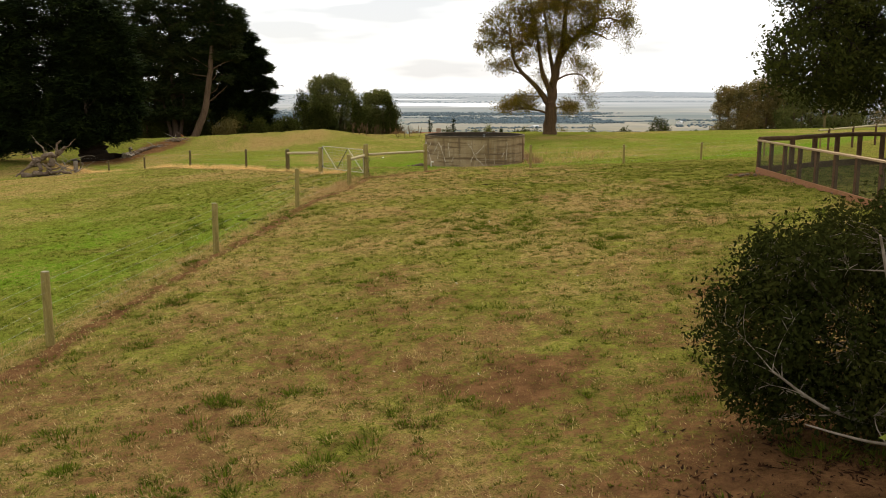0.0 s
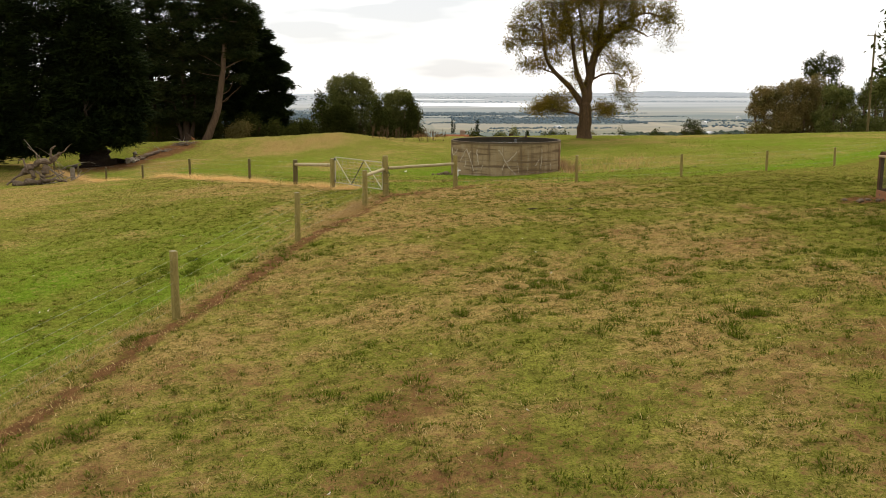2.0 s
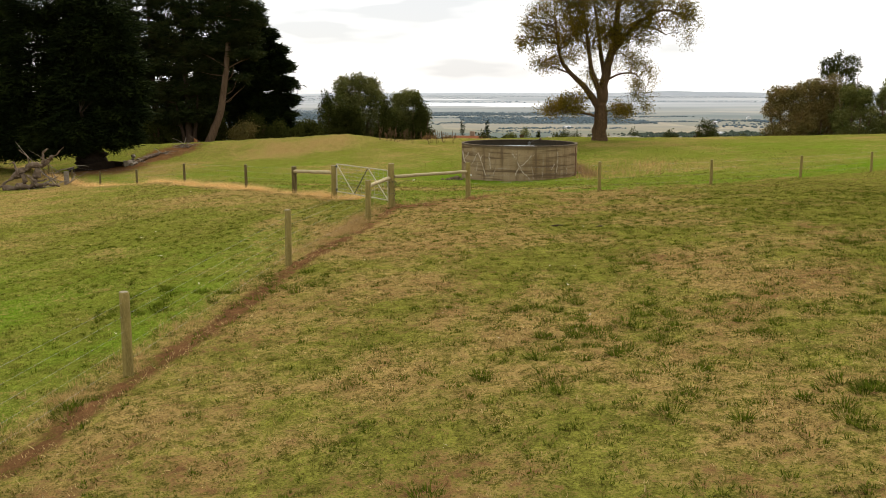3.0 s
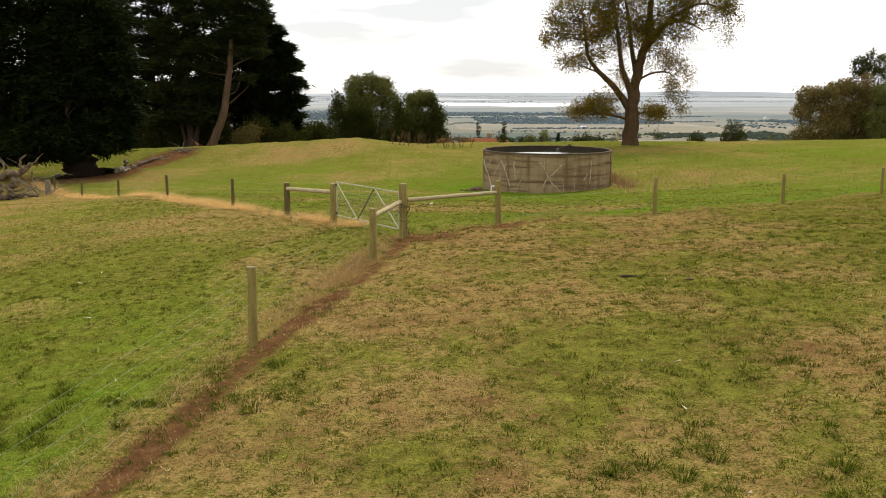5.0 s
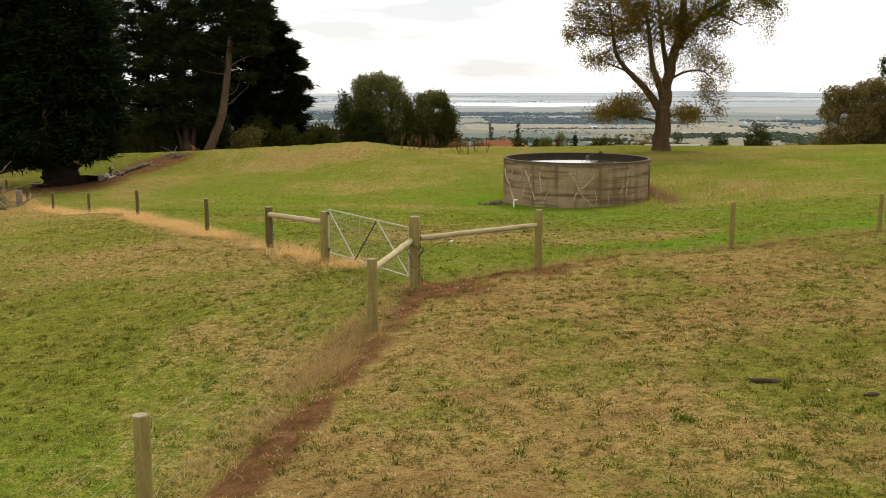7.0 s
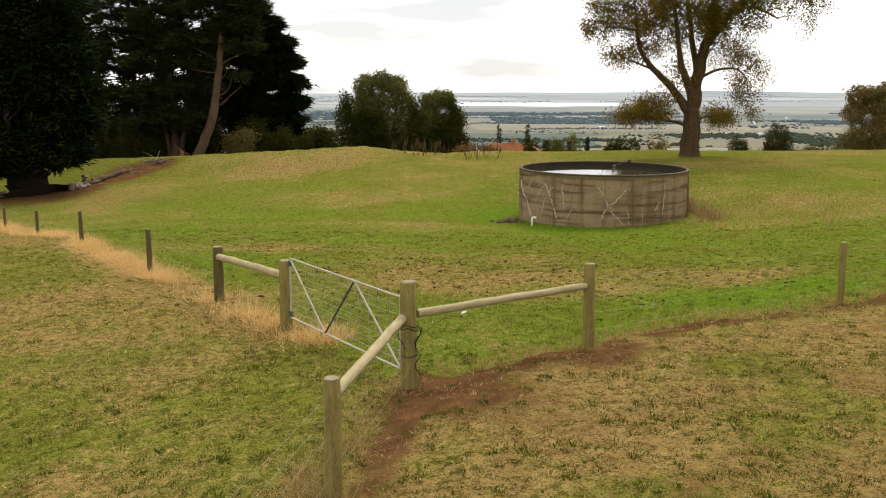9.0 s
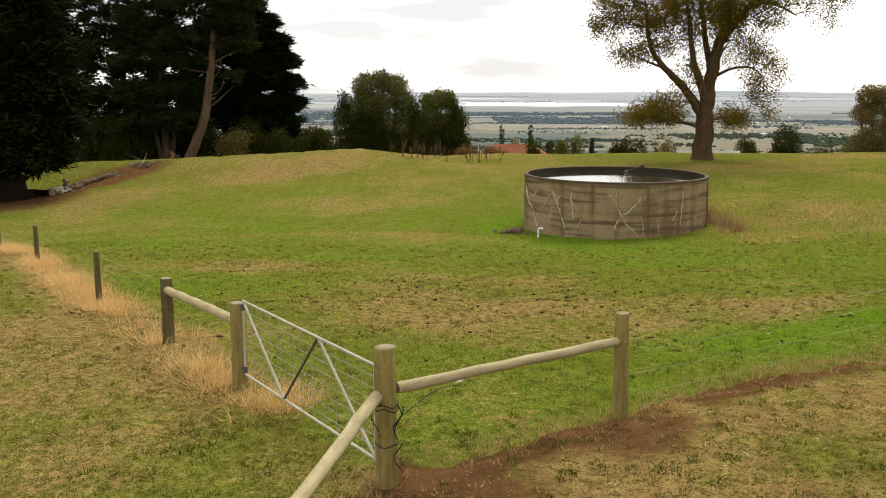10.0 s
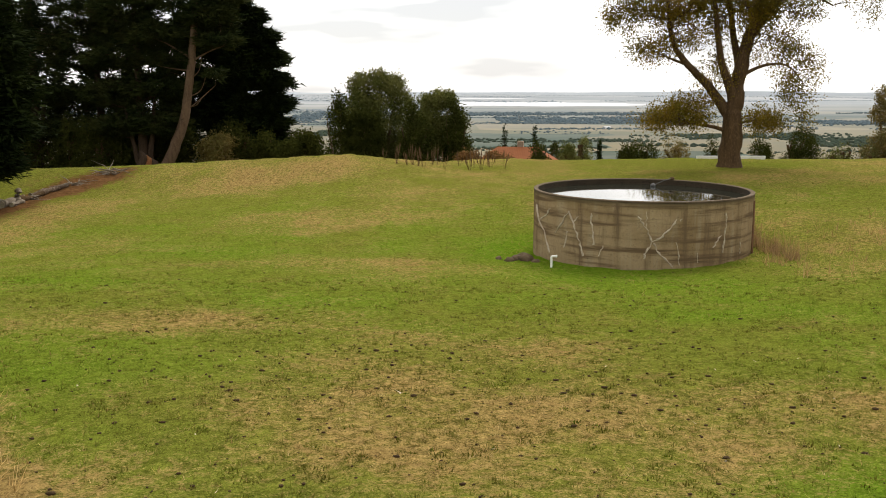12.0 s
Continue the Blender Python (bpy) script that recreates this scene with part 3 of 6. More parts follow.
x, y = along(FENCE_PADDOCK, 1500, 7, 0.15, 8.0, 0.26)
xb, yb = along(FENCE_PADDOCK, 1300, 8, 0.16, 34.0, 0.18)
x, y = np.concatenate([x, xb]), np.concatenate([y, yb])
keep = np.random.RandomState(19).rand(len(x)) < 0.15 + 0.85 * smooth(0.38, 0.6, fbm(x, y, 1.1, 79))
x, y = x[keep], y[keep]
tagged(new("dry_fence_grass", blades("dry_fence_grass", x, y, 9, 0.16, 0.006, 1.3, M_STRAW, 9)), "long dry straw grass under the paddock fence", "grass", kind="stuff")
x, y = along([(-1.6, 40.2), (-2.52, 41.24)] + FENCE_FAR, 4800, 10, 0.24, 0.0, 0.05)
keep = np.random.RandomState(14).rand(len(x)) < np.clip(1.3 - 0.018 * (y - 40), 0.35, 1) * (0.06 + 1.1 * smooth(0.40, 0.58, fbm(x, y, 0.9, 77)))
x, y = x[keep], y[keep]
tagged(new("dry_far_fence_grass", blades("dry_far_fence_grass", x, y, 12, 0.24, 0.0065, 1.2, M_BLOND, 11, 0.12)), "tall blond dry grass along the far fence", "grass", kind="stuff")
x, y = along(FENCE_TANK[:5], 900, 12, 0.14, 0.0, 0.12)
tagged(new("dry_tank_fence_grass", blades("dry_tank_fence_grass", x, y, 7, 0.16, 0.006, 1.0, M_STRAW, 13)), "thin dry grass under the tank fence", "grass", kind="stuff")


# ---- fences ----
def post_geo(h, r, seed, sides=14):
    rr = random.Random(seed)
    g = Geo()
    n = 7
    lean = (rr.uniform(-0.012, 0.012), rr.uniform(-0.012, 0.012))
    pts, rad = [], []
    for k in range(n):
        f = k / (n - 1)
        z = -0.35 + (h + 0.335) * f
        pts.append((lean[0] * z + rr.uniform(-1, 1) * r * 0.03, lean[1] * z + rr.uniform(-1, 1) * r * 0.03, z))
        rad.append(r * (1.04 - 0.07 * f + rr.uniform(-0.015, 0.015)))
    pts.append((pts[-1][0], pts[-1][1], h))
    rad.append(r * 0.88)
    g.tube(pts, rad, sides)
    return g


def fence_post(x, y, h, r, seed, group, dark=False, kind="fence_post", label=""):
    label = label or ("dark weathered round timber fence post" if dark else "weathered grey-green round pine fence post")
    ob = thing(kind, (x, y, height(x, y)), label, "fence post", group)
    part("shaft", post_geo(h, r, seed), M_POST_DARK if dark else M_POST, ob)
    g = Geo()
    g.tube([(0, 0, h - 0.004), (0, 0, h + 0.006)], [r * 0.86, r * 0.82], 14)
    part("cut_top", g, M_POST_END, ob, "pale sawn post top")
    return ob


def strand(a, b, sag, r, sides=4, n=7):
    g = Geo()
    a, b = Vector(a), Vector(b)
    g.tube([tuple(a.lerp(b, k / n) - Vector((0, 0, sag * 4 * (k / n) * (1 - k / n)))) for k in range(n + 1)], r, sides)
    return g


def rail(name, a, b, r0, r1, label, seed, group="post rails"):
    """A round timber rail built along its own x axis."""
    a, b = Vector(a), Vector(b)
    rr = random.Random(seed)
    ob = new(name)
    d = b - a
    ob.matrix_world = Matrix.Translation(a) @ d.to_track_quat("X", "Z").to_matrix().to_4x4()
    tagged(ob, label, "rail", group)
    g = Geo()
    n, L = 9, d.length
    pts = [(-0.02, 0, 0)] + [(L * k / n, rr.uniform(-1, 1) * 0.008, rr.uniform(-1, 1) * 0.008) for k in range(1, n)] + [(L + 0.02, 0, 0)]
    rad = [(r0 + (r1 - r0) * k / n) * (1 + rr.uniform(-0.03, 0.03)) for k in range(n + 1)]
    g.tube(pts, rad, 12)
    part("pole", g, M_RAIL, ob)
    for e in (0, 1):
        g = Geo()
        g.tube([(e * L - 0.024 + 0.004 * e, 0, 0), (e * L + 0.022 + 0.004 * e, 0, 0)], (rad[0] if e == 0 else rad[-1]) * 0.93, 12)
        part("cut_end", g, M_POST_END, ob, "sawn rail end")
    return ob


def wires(pts, heights, group):
    for h in heights:
        for (ax, ay), (bx, by) in zip(pts[:-1], pts[1:]):
            ob = part("fence_wire", strand((ax, ay, height(ax, ay) + h), (bx, by, height(bx, by) + h), 0.012, 0.0012), M_WIRE, None)
            tagged(ob, "thin plain galvanised fence wire between posts", "fence wire", group)


P_HEIGHT = 1.13
for k, (x, y) in enumerate(FENCE_PADDOCK[1:6]):
    fence_post(x, y, P_HEIGHT, 0.066 if k < 4 else 0.080, 20 + k, "paddock fence posts")
corner_post = fence_post(-0.49, 38.21, 1.34, 0.100, 31, "gate posts", kind="strainer_post", label="thick weathered pine strainer post beside the gate")
fence_post(1.99, 39.88, 1.21, 0.082, 32, "gate posts", kind="strainer_post", label="weathered pine stay post at the end of a rail")
gate_post = fence_post(-2.52, 41.24, 1.10, 0.10, 33, "gate posts", kind="strainer_post", label="grey-green round timber gate post")
fence_post(-4.22, 43.95, 1.02, 0.095, 34, "gate posts", dark=True, kind="strainer_post", label="dark round timber stay post in dry grass")
for k, (x, y) in enumerate(FENCE_TANK[2:7]):
    fence_post(x, y, 1.11 - 0.04 * k, 0.062, 40 + k, "tank fence posts")
for k, (x, y) in enumerate(FENCE_FAR[1:7]):
    fence_post(x, y, 1.02 - 0.05 * k, 0.06, 50 + k, "far fence posts", dark=True)


def top_of(x, y, h):
    return (x, y, height(x, y) + h)


rail("stay_rail", top_of(-1.06, 35.06, 0.98), top_of(-0.58, 38.12, 0.90), 0.052, 0.058, "pale round pine rail bracing the strainer post", 61)
rail("stay_rail", top_of(-0.38, 38.29, 0.92), top_of(1.90, 39.81, 0.90), 0.054, 0.049, "pale round pine rail between two posts", 62)
rail("stay_rail", top_of(-2.58, 41.34, 0.84), top_of(-4.17, 43.86, 0.84), 0.062, 0.062, "pale round pine rail beside the gate", 63)
wires(FENCE_PADDOCK, (0.22, 0.42, 0.62, 0.82, 1.0), "paddock fence wires")
wires(FENCE_TANK[1:], (0.25, 0.5, 0.75, 0.98), "tank fence wires")
wires(FENCE_FAR[:6], (0.25, 0.5, 0.75, 0.95), "far fence wires")


# ---- gate ----
def pipe_gate():
    a, b = Vector((-2.45, 41.13, 0)), Vector((-0.58, 38.36, 0))
    za, zb = height(-2.4, 41.1), height(-0.58, 38.36)
    base = (za + zb) / 2
    L = (b - a).length
    ob = new("farm_gate")
    ang = math.atan2(b.y - a.y, b.x - a.x)
    ob.matrix_world = pose(a.x, a.y, base, 0, 0, math.degrees(ang))
    tagged(ob, "galvanised pipe farm gate with wire mesh, closed", "gate")
    tilt = 0.012

    def pt(s, z):
        return (s * L, 0.0, z + tilt * s)
    lo, hi = 0.20, 1.13

    def bar(name, p, q, r=0.0155, mat=M_GALV, label=""):
        g = Geo()
        g.tube([p, tuple(Vector(p).lerp(Vector(q), 0.5)), q], r, 10)
        part(name, g, mat, ob, label)
    bar("top_tube", pt(0.02, hi), pt(0.985, hi))
    bar("bottom_tube", pt(0.02, lo), pt(0.985, lo))
    bar("end_tube", pt(0.02, lo), pt(0.02, hi))
    bar("end_tube", pt(0.985, lo), pt(0.985, hi))
    bar("brace_tube", pt(0.02, hi), pt(0.36, lo))
    bar("brace_tube", pt(0.36, lo), pt(0.63, hi), 0.0145, M_DARKPIPE, "dark steel brace")
    bar("brace_tube", pt(0.63, hi), pt(0.985, lo))
    for k in range(7):
        z = lo + (hi - lo) * (k + 1) / 8.0
        part("mesh_wire", strand(pt(0.02, z), pt(0.985, z), 0.006, 0.0032), M_WIRE, ob)
    for k in range(11):
        s = 0.02 + 0.965 * (k + 1) / 12.0
        part("mesh_wire", strand(pt(s, lo), pt(s, hi), 0, 0.0026, n=2), M_WIRE, ob)
    for z in (lo + 0.06, hi - 0.08):
        g = Geo()
        g.tube([(-0.06, 0, z), (0.10, 0, z)], 0.014, 8)
        g.tube([(0.06, 0, z - 0.04), (0.06, 0, z + 0.04)], 0.027, 8)
        part("hinge", g, M_DARKPIPE, ob, "dark steel hinge")
    return ob


pipe_gate()
# chain and cord on the strainer post
cz = height(-0.49, 38.21)
chain = thing("gate_chain", (-0.49, 38.21, cz), "dark chain and cord wrapped round the strainer post", "chain")
for z0, wob in ((0.80, 0.015), (0.76, 0.02), (0.42, 0.012)):
    g = Geo()
    pts = [(0.108 * math.cos(w), 0.108 * math.sin(w), z0 + wob * math.sin(3 * w + z0 * 9)) for w in np.linspace(0, 2 * math.pi, 21)]
    g.tube(pts, 0.0055, 6, caps=False)
    part("loop", g, M_BLACK, chain)
for k, (w, z0, ln) in enumerate(((-0.5, 0.80, 0.22), (-0.2, 0.78, 0.30), (-0.35, 0.43, 0.24), (-2.6, 0.80, 0.28))):
    g = Geo()
    pts = [(0.115 * math.cos(w) + 0.04 * math.sin(q * 5 + k), 0.115 * math.sin(w) - 0.05 * q, z0 - ln * q) for q in np.linspace(0, 1, 8)]
    g.tube(pts, 0.006, 6)
    part("hanging_end", g, M_BLACK, chain)
# electric lead sagging along the rail
g = Geo()
pa, pb = Vector((-0.37, 38.22, 0.58)), Vector((0.19, 39.06, 0.55))
g.tube([tuple(pa.lerp(pb, q) + Vector((0, 0, 0.06 * math.sin(math.pi * (q - 0.25) * 1.3)))) for q in np.linspace(0, 1, 9)], 0.004, 5)
tagged(part("electric_lead", g, M_BLACK, None), "black insulated lead sagging below the rail", "cable")
g = Geo()
g.tube([(0.17, 39.04, 0.60), (0.23, 39.10, 0.61)], [0.018, 0.014], 8)
tagged(part("insulator", g, M_PVC, None), "small white insulator at the end of a lead", "insulator")


# ---- concrete tank ----
TANK, TANK_R, RIM = (6.71, 65.86), 3.50, 0.23
TANK_FLOOR = -2.17
M_CONC, nt, b = base_mat("stained_concrete", 0.95, 0, 0.03)
oc = nt.nodes.new("ShaderNodeTexCoord").outputs["Object"]
sx = nt.nodes.new("ShaderNodeSeparateXYZ")
nt.links.new(oc, sx.inputs[0])
big = noise_at(nt, 0.8, 5, 0.65)
streak = noise_at(nt, 1.0, 5, 0.65, stretched(nt, (2.6, 2.6, 0.22)))
lift = noise_at(nt, 1.0, 4, 0.6, stretched(nt, (0.35, 0.35, 4.5)))
fine = noise_at(nt, 16, 5, 0.7)
col = ramp_mix(nt, span(nt, big, 0.35, 0.65), (0.33, 0.245, 0.140), (0.22, 0.152, 0.078))
col = ramp_mix(nt, span(nt, streak, 0.5, 0.72), col, (0.100, 0.068, 0.040))
col = ramp_mix(nt, span(nt, streak, 0.45, 0.25), col, (0.31, 0.255, 0.165))
col = ramp_mix(nt, span(nt, lift, 0.50, 0.64), col, (0.120, 0.080, 0.044))
col = ramp_mix(nt, span(nt, fine, 0.55, 0.8), col, (0.085, 0.062, 0.040))
col = ramp_mix(nt, span(nt, sx.outputs["Z"], 1.72, 1.84), col, (0.13, 0.096, 0.06))
nt.links.new(col, b.inputs["Base Color"])
bump(nt, b, arith(nt, "ADD", fine, lift), 0.5, 0.02)
# inner wall: nearly black, far darker than the outer wall
M_CONC_IN = mottled("dark_inner_concrete", (0.032, 0.024, 0.015), (0.05, 0.038, 0.023), (0.02, 0.016, 0.01), 1.5, 12.0, 0.8)
M_RIM = mottled("damp_brown_concrete", (0.120, 0.088, 0.056), (0.080, 0.058, 0.036), (0.17, 0.13, 0.085), 1.5, 12.0, 0.9)
M_LIME = mottled("lime_crust", (0.46, 0.39, 0.29), (0.30, 0.24, 0.17), (0.60, 0.52, 0.41), 5.0, 30.0, 0.95, strength=0.8)
M_RUST = mottled("rusty_brown_stain", (0.15, 0.08, 0.045), (0.20, 0.115, 0.06), (0.10, 0.055, 0.03), 3.0, 20.0, 0.95)
M_WATER, nt, b = base_mat("still_tank_water", 0.04, 0, 0.5)
b.inputs["Base Color"].default_value = (0.02, 0.022, 0.016, 1)
bump(nt, b, noise_at(nt, 6.0, 3), 0.03, 0.01)

tank = thing("concrete_tank", (TANK[0], TANK[1], TANK_FLOOR + 0.5), "round open concrete water tank with pale crack repairs", "water tank")
TZ = TANK_FLOOR + 0.5


def ring_surface(profile, seg=120, wob=0.0):
    g = Geo()
    for k in range(seg):
        w = 2 * math.pi * k / seg
        for r, z in profile:
            q = r + (wob * (noise.noise((math.cos(w) * 3, math.sin(w) * 3, z * 2))))
            g.v.append((q * math.cos(w), q * math.sin(w), z - TZ))
    n = len(profile)
    for k in range(seg):
        for m in range(n - 1):
            i, j = k * n + m, ((k + 1) % seg) * n + m
            g.f.append((i, j, j + 1, i + 1))
    return g


wall_profile = [(TANK_R, TANK_FLOOR)] + [(TANK_R, TANK_FLOOR + (RIM - 0.055 - TANK_FLOOR) * k / 8) for k in range(1, 9)]
part("outer_wall", ring_surface(wall_profile + [(TANK_R + 0.004, RIM - 0.05)], 120, 0.02), M_CONC, tank)
part("rim", ring_surface([(TANK_R - 0.002, RIM - 0.045), (TANK_R + 0.012, RIM - 0.04), (TANK_R + 0.014, RIM - 0.015), (TANK_R + 0.004, RIM), (TANK_R - 0.11, RIM), (TANK_R - 0.13, RIM - 0.02)]), M_RIM, tank, "dark damp concrete rim")
part("inner_wall", ring_surface([(TANK_R - 0.13, RIM - 0.02), (TANK_R - 0.13, -0.6), (TANK_R - 0.13, TANK_FLOOR + 0.1)]), M_CONC_IN, tank, "dark concrete inside wall")
g = ring_surface([(TANK_R - 0.125, RIM - 0.20), (0.0, RIM - 0.20)], 64)
part("water", g, M_WATER, tank, "still dark water reflecting the sky")


def on_wall(px, z, off):
    """A place on the outer wall: px metres along it from the side facing the gate, z above the land."""
    w = -math.pi / 2 - 0.12 + px / TANK_R
    return ((TANK_R + off) * math.cos(w), (TANK_R + off) * math.sin(w), z - TZ)


def crack(pts, r=0.024, seed=0):
    rr = random.Random(seed)
    path = []
    for (ax, az), (bx, bz) in zip(pts[:-1], pts[1:]):
        n = 5
        for k in range(n):
            f = k / n
            path.append((ax + (bx - ax) * f + rr.uniform(-0.035, 0.035), az + (bz - az) * f))
    path.append(pts[-1])
    g = Geo()
    g.tube([on_wall(px, z, 0.004) for px, z in path], [r * rr.uniform(0.25, 1.5) for _ in path], 6)
    part("crack_repair", g, M_LIME, tank, "pale lime-crusted crack repair")
    return path


# (distance along the wall, height) of each crack
CRACKS = [
    [(-4.6, -0.22), (-4.31, -0.70), (-3.86, -0.98), (-3.48, -1.62)],
    [(-4.31, -0.70), (-3.73, -0.47), (-3.48, -0.21)],
    [(-2.63, -0.21), (-2.92, -0.62), (-3.24, -0.98)],
    [(-2.63, -0.21), (-2.35, -0.70), (-2.19, -1.10), (-2.04, -1.52)],
    [(-2.4, -0.53), (-2.24, -0.34)],
    [(-2.67, -0.83), (-2.79, -1.34)],
    [(-1.82, -0.20), (-1.77, -0.55), (-1.7, -1.14)],
    [(-0.14, -0.07), (-0.15, -0.54)],
    [(-0.39, -0.22), (-0.15, -0.54), (0.03, -0.95)],
    [(0.03, -0.95), (0.23, -0.86), (0.63, -0.46), (0.7, -0.28)],
    [(0.83, -0.34), (0.87, -0.26)],
    [(0.03, -0.95), (-0.15, -1.29), (-0.19, -1.46)],
    [(0.07, -0.98), (0.25, -1.28), (0.66, -1.70)],
    [(0.74, -0.95), (0.86, -1.64)],
    [(2.42, -0.16), (2.4, -0.86), (2.34, -1.36)],
    [(2.23, -0.83), (1.94, -1.17)],
    [(1.42, -1.30), (1.44, -1.59)],
    [(3.21, -1.12), (3.22, -1.47)],
    [(-1.38, -1.14), (-1.53, -1.46)],
]
for k, c in enumerate(CRACKS):
    crack(c, 0.026 if len(c) > 2 else 0.018, k)
g = Geo()
for k in range(5):
    p0, p1 = on_wall(4.4 + 0.03 * k, 0.02 - 0.1 * k, 0.01), on_wall(4.43 + 0.05 * k, -1.9, 0.015)
    g.tube([p0, tuple((Vector(p0) + Vector(p1)) / 2), p1], 0.04, 6)
part("rust_stain", g, M_RUST, tank, "brown rusty iron strip down the wall")

# pipe stub, float valve on the rim, rocks at the foot
px, py = 3.46, 62.9
pz = height(px, py)
pipe = thing("pipe_stub", (px, py, pz), "white plastic pipe elbow standing out of the grass", "pipe")
g = Geo()
g.tube([(0, 0, -0.1), (0, 0, 0.28)], 0.035, 10)
part("riser", g, M_PVC, pipe)
g = Geo()
g.tube([(0, 0, 0.27), (0.01, 0, 0.31), (0.05, 0, 0.325), (0.17, 0, 0.32)], 0.038, 10)
part("elbow", g, M_PVC, pipe)
valve = thing("float_valve", (TANK[0] + 1.64, TANK[1] + 2.89, RIM), "old dark float valve fixed on the tank rim", "valve")
g = Geo()
g.box((0.05, 0.06, 0.045), (0.17, 0.13, 0.11), 20, 0, 0.03)
part("block", g, M_BARK, valve)
g = Geo()
g.tube([(0.0, 0.0, 0.05), (-0.3, -0.2, 0.0), (-0.7, -0.3, -0.17)], [0.014, 0.011, 0.009], 7)
arm = part("arm", g, M_DARKPIPE, valve)
g = Geo()
g.tube([(-0.62, -0.28, -0.17), (-0.7, -0.3, -0.17), (-0.78, -0.32, -0.17)], [0.05, 0.09, 0.05], 10)
part("float", g, M_DARKPIPE, arm, "dark round float")


# ---- trees ----
def leaf_cloud(name, material, centres, per, spreadr, size, seed, shape=(1, 1, 1), droop=0.0, quad=True, flat=0.0, outward=None, slim=0.42):
    """Many single leaves round the given centres."""
    r = np.random.RandomState(seed)
    c = np.repeat(np.asarray(centres), per, axis=0)
    n = len(c)
    off = r.randn(n, 3) * spreadr * np.array(shape)
    p = c + off
    a = r.randn(n, 3)
    if outward is not None:
        a = a * 0.6 + np.repeat(np.asarray(outward), per, axis=0) * 1.2
    a[:, 2] = a[:, 2] * (1 - flat) - droop
    a /= np.linalg.norm(a, axis=1)[:, None] + 1e-9
    b = np.cross(a, r.randn(n, 3) * np.array([1 - flat, 1 - flat, 1]) + np.array([0, 0, 2.0 * flat]))
    b /= np.linalg.norm(b, axis=1)[:, None] + 1e-9
    s = size * (0.55 + 0.9 * r.rand(n))[:, None]
    w = s * slim
    if quad:
        v = np.stack([p - a * s * 0.5, p + b * w * 0.5 + a * s * 0.08, p + a * s * 0.5, p - b * w * 0.5 + a * s * 0.08], 1).reshape(-1, 3)
        return tri_mesh(name, material, v, np.arange(4 * n).reshape(-1, 4))
    v = np.stack([p - b * w * 0.5, p + b * w * 0.5, p + a * s], 1).reshape(-1, 3)
    return tri_mesh(name, material, v, np.arange(3 * n).reshape(-1, 3))


def blob_points(rr, c, rad, n, shell=0.55):
    """Points in an ellipsoid, more of them towards its skin."""
    out = []
    for _ in range(n):
        v = Vector((rr.gauss(0, 1), rr.gauss(0, 1), rr.gauss(0, 1))).normalized()
        k = shell + (1 - shell) * rr.random() ** 0.6
        k *= 0.88 + 0.3 * noise.noise(v * 1.7 + Vector(c))
        out.append(Vector((c[0] + rad[0] * v.x * k, c[1] + rad[1] * v.y * k, c[2] + rad[2] * v.z * k)))
    return out


def curve_to(rr, a, b, wob, n=5, sag=0.0):
    d = b - a
    side = Vector((rr.uniform(-1, 1), rr.uniform(-1, 1), rr.uniform(-0.4, 1))) * wob * d.length
    pts = []
    for k in range(n + 1):
        f = k / n
        pts.append(a.lerp(b, f) + side * math.sin(math.pi * f) - Vector((0, 0, sag * d.length * f * f)))
    return pts


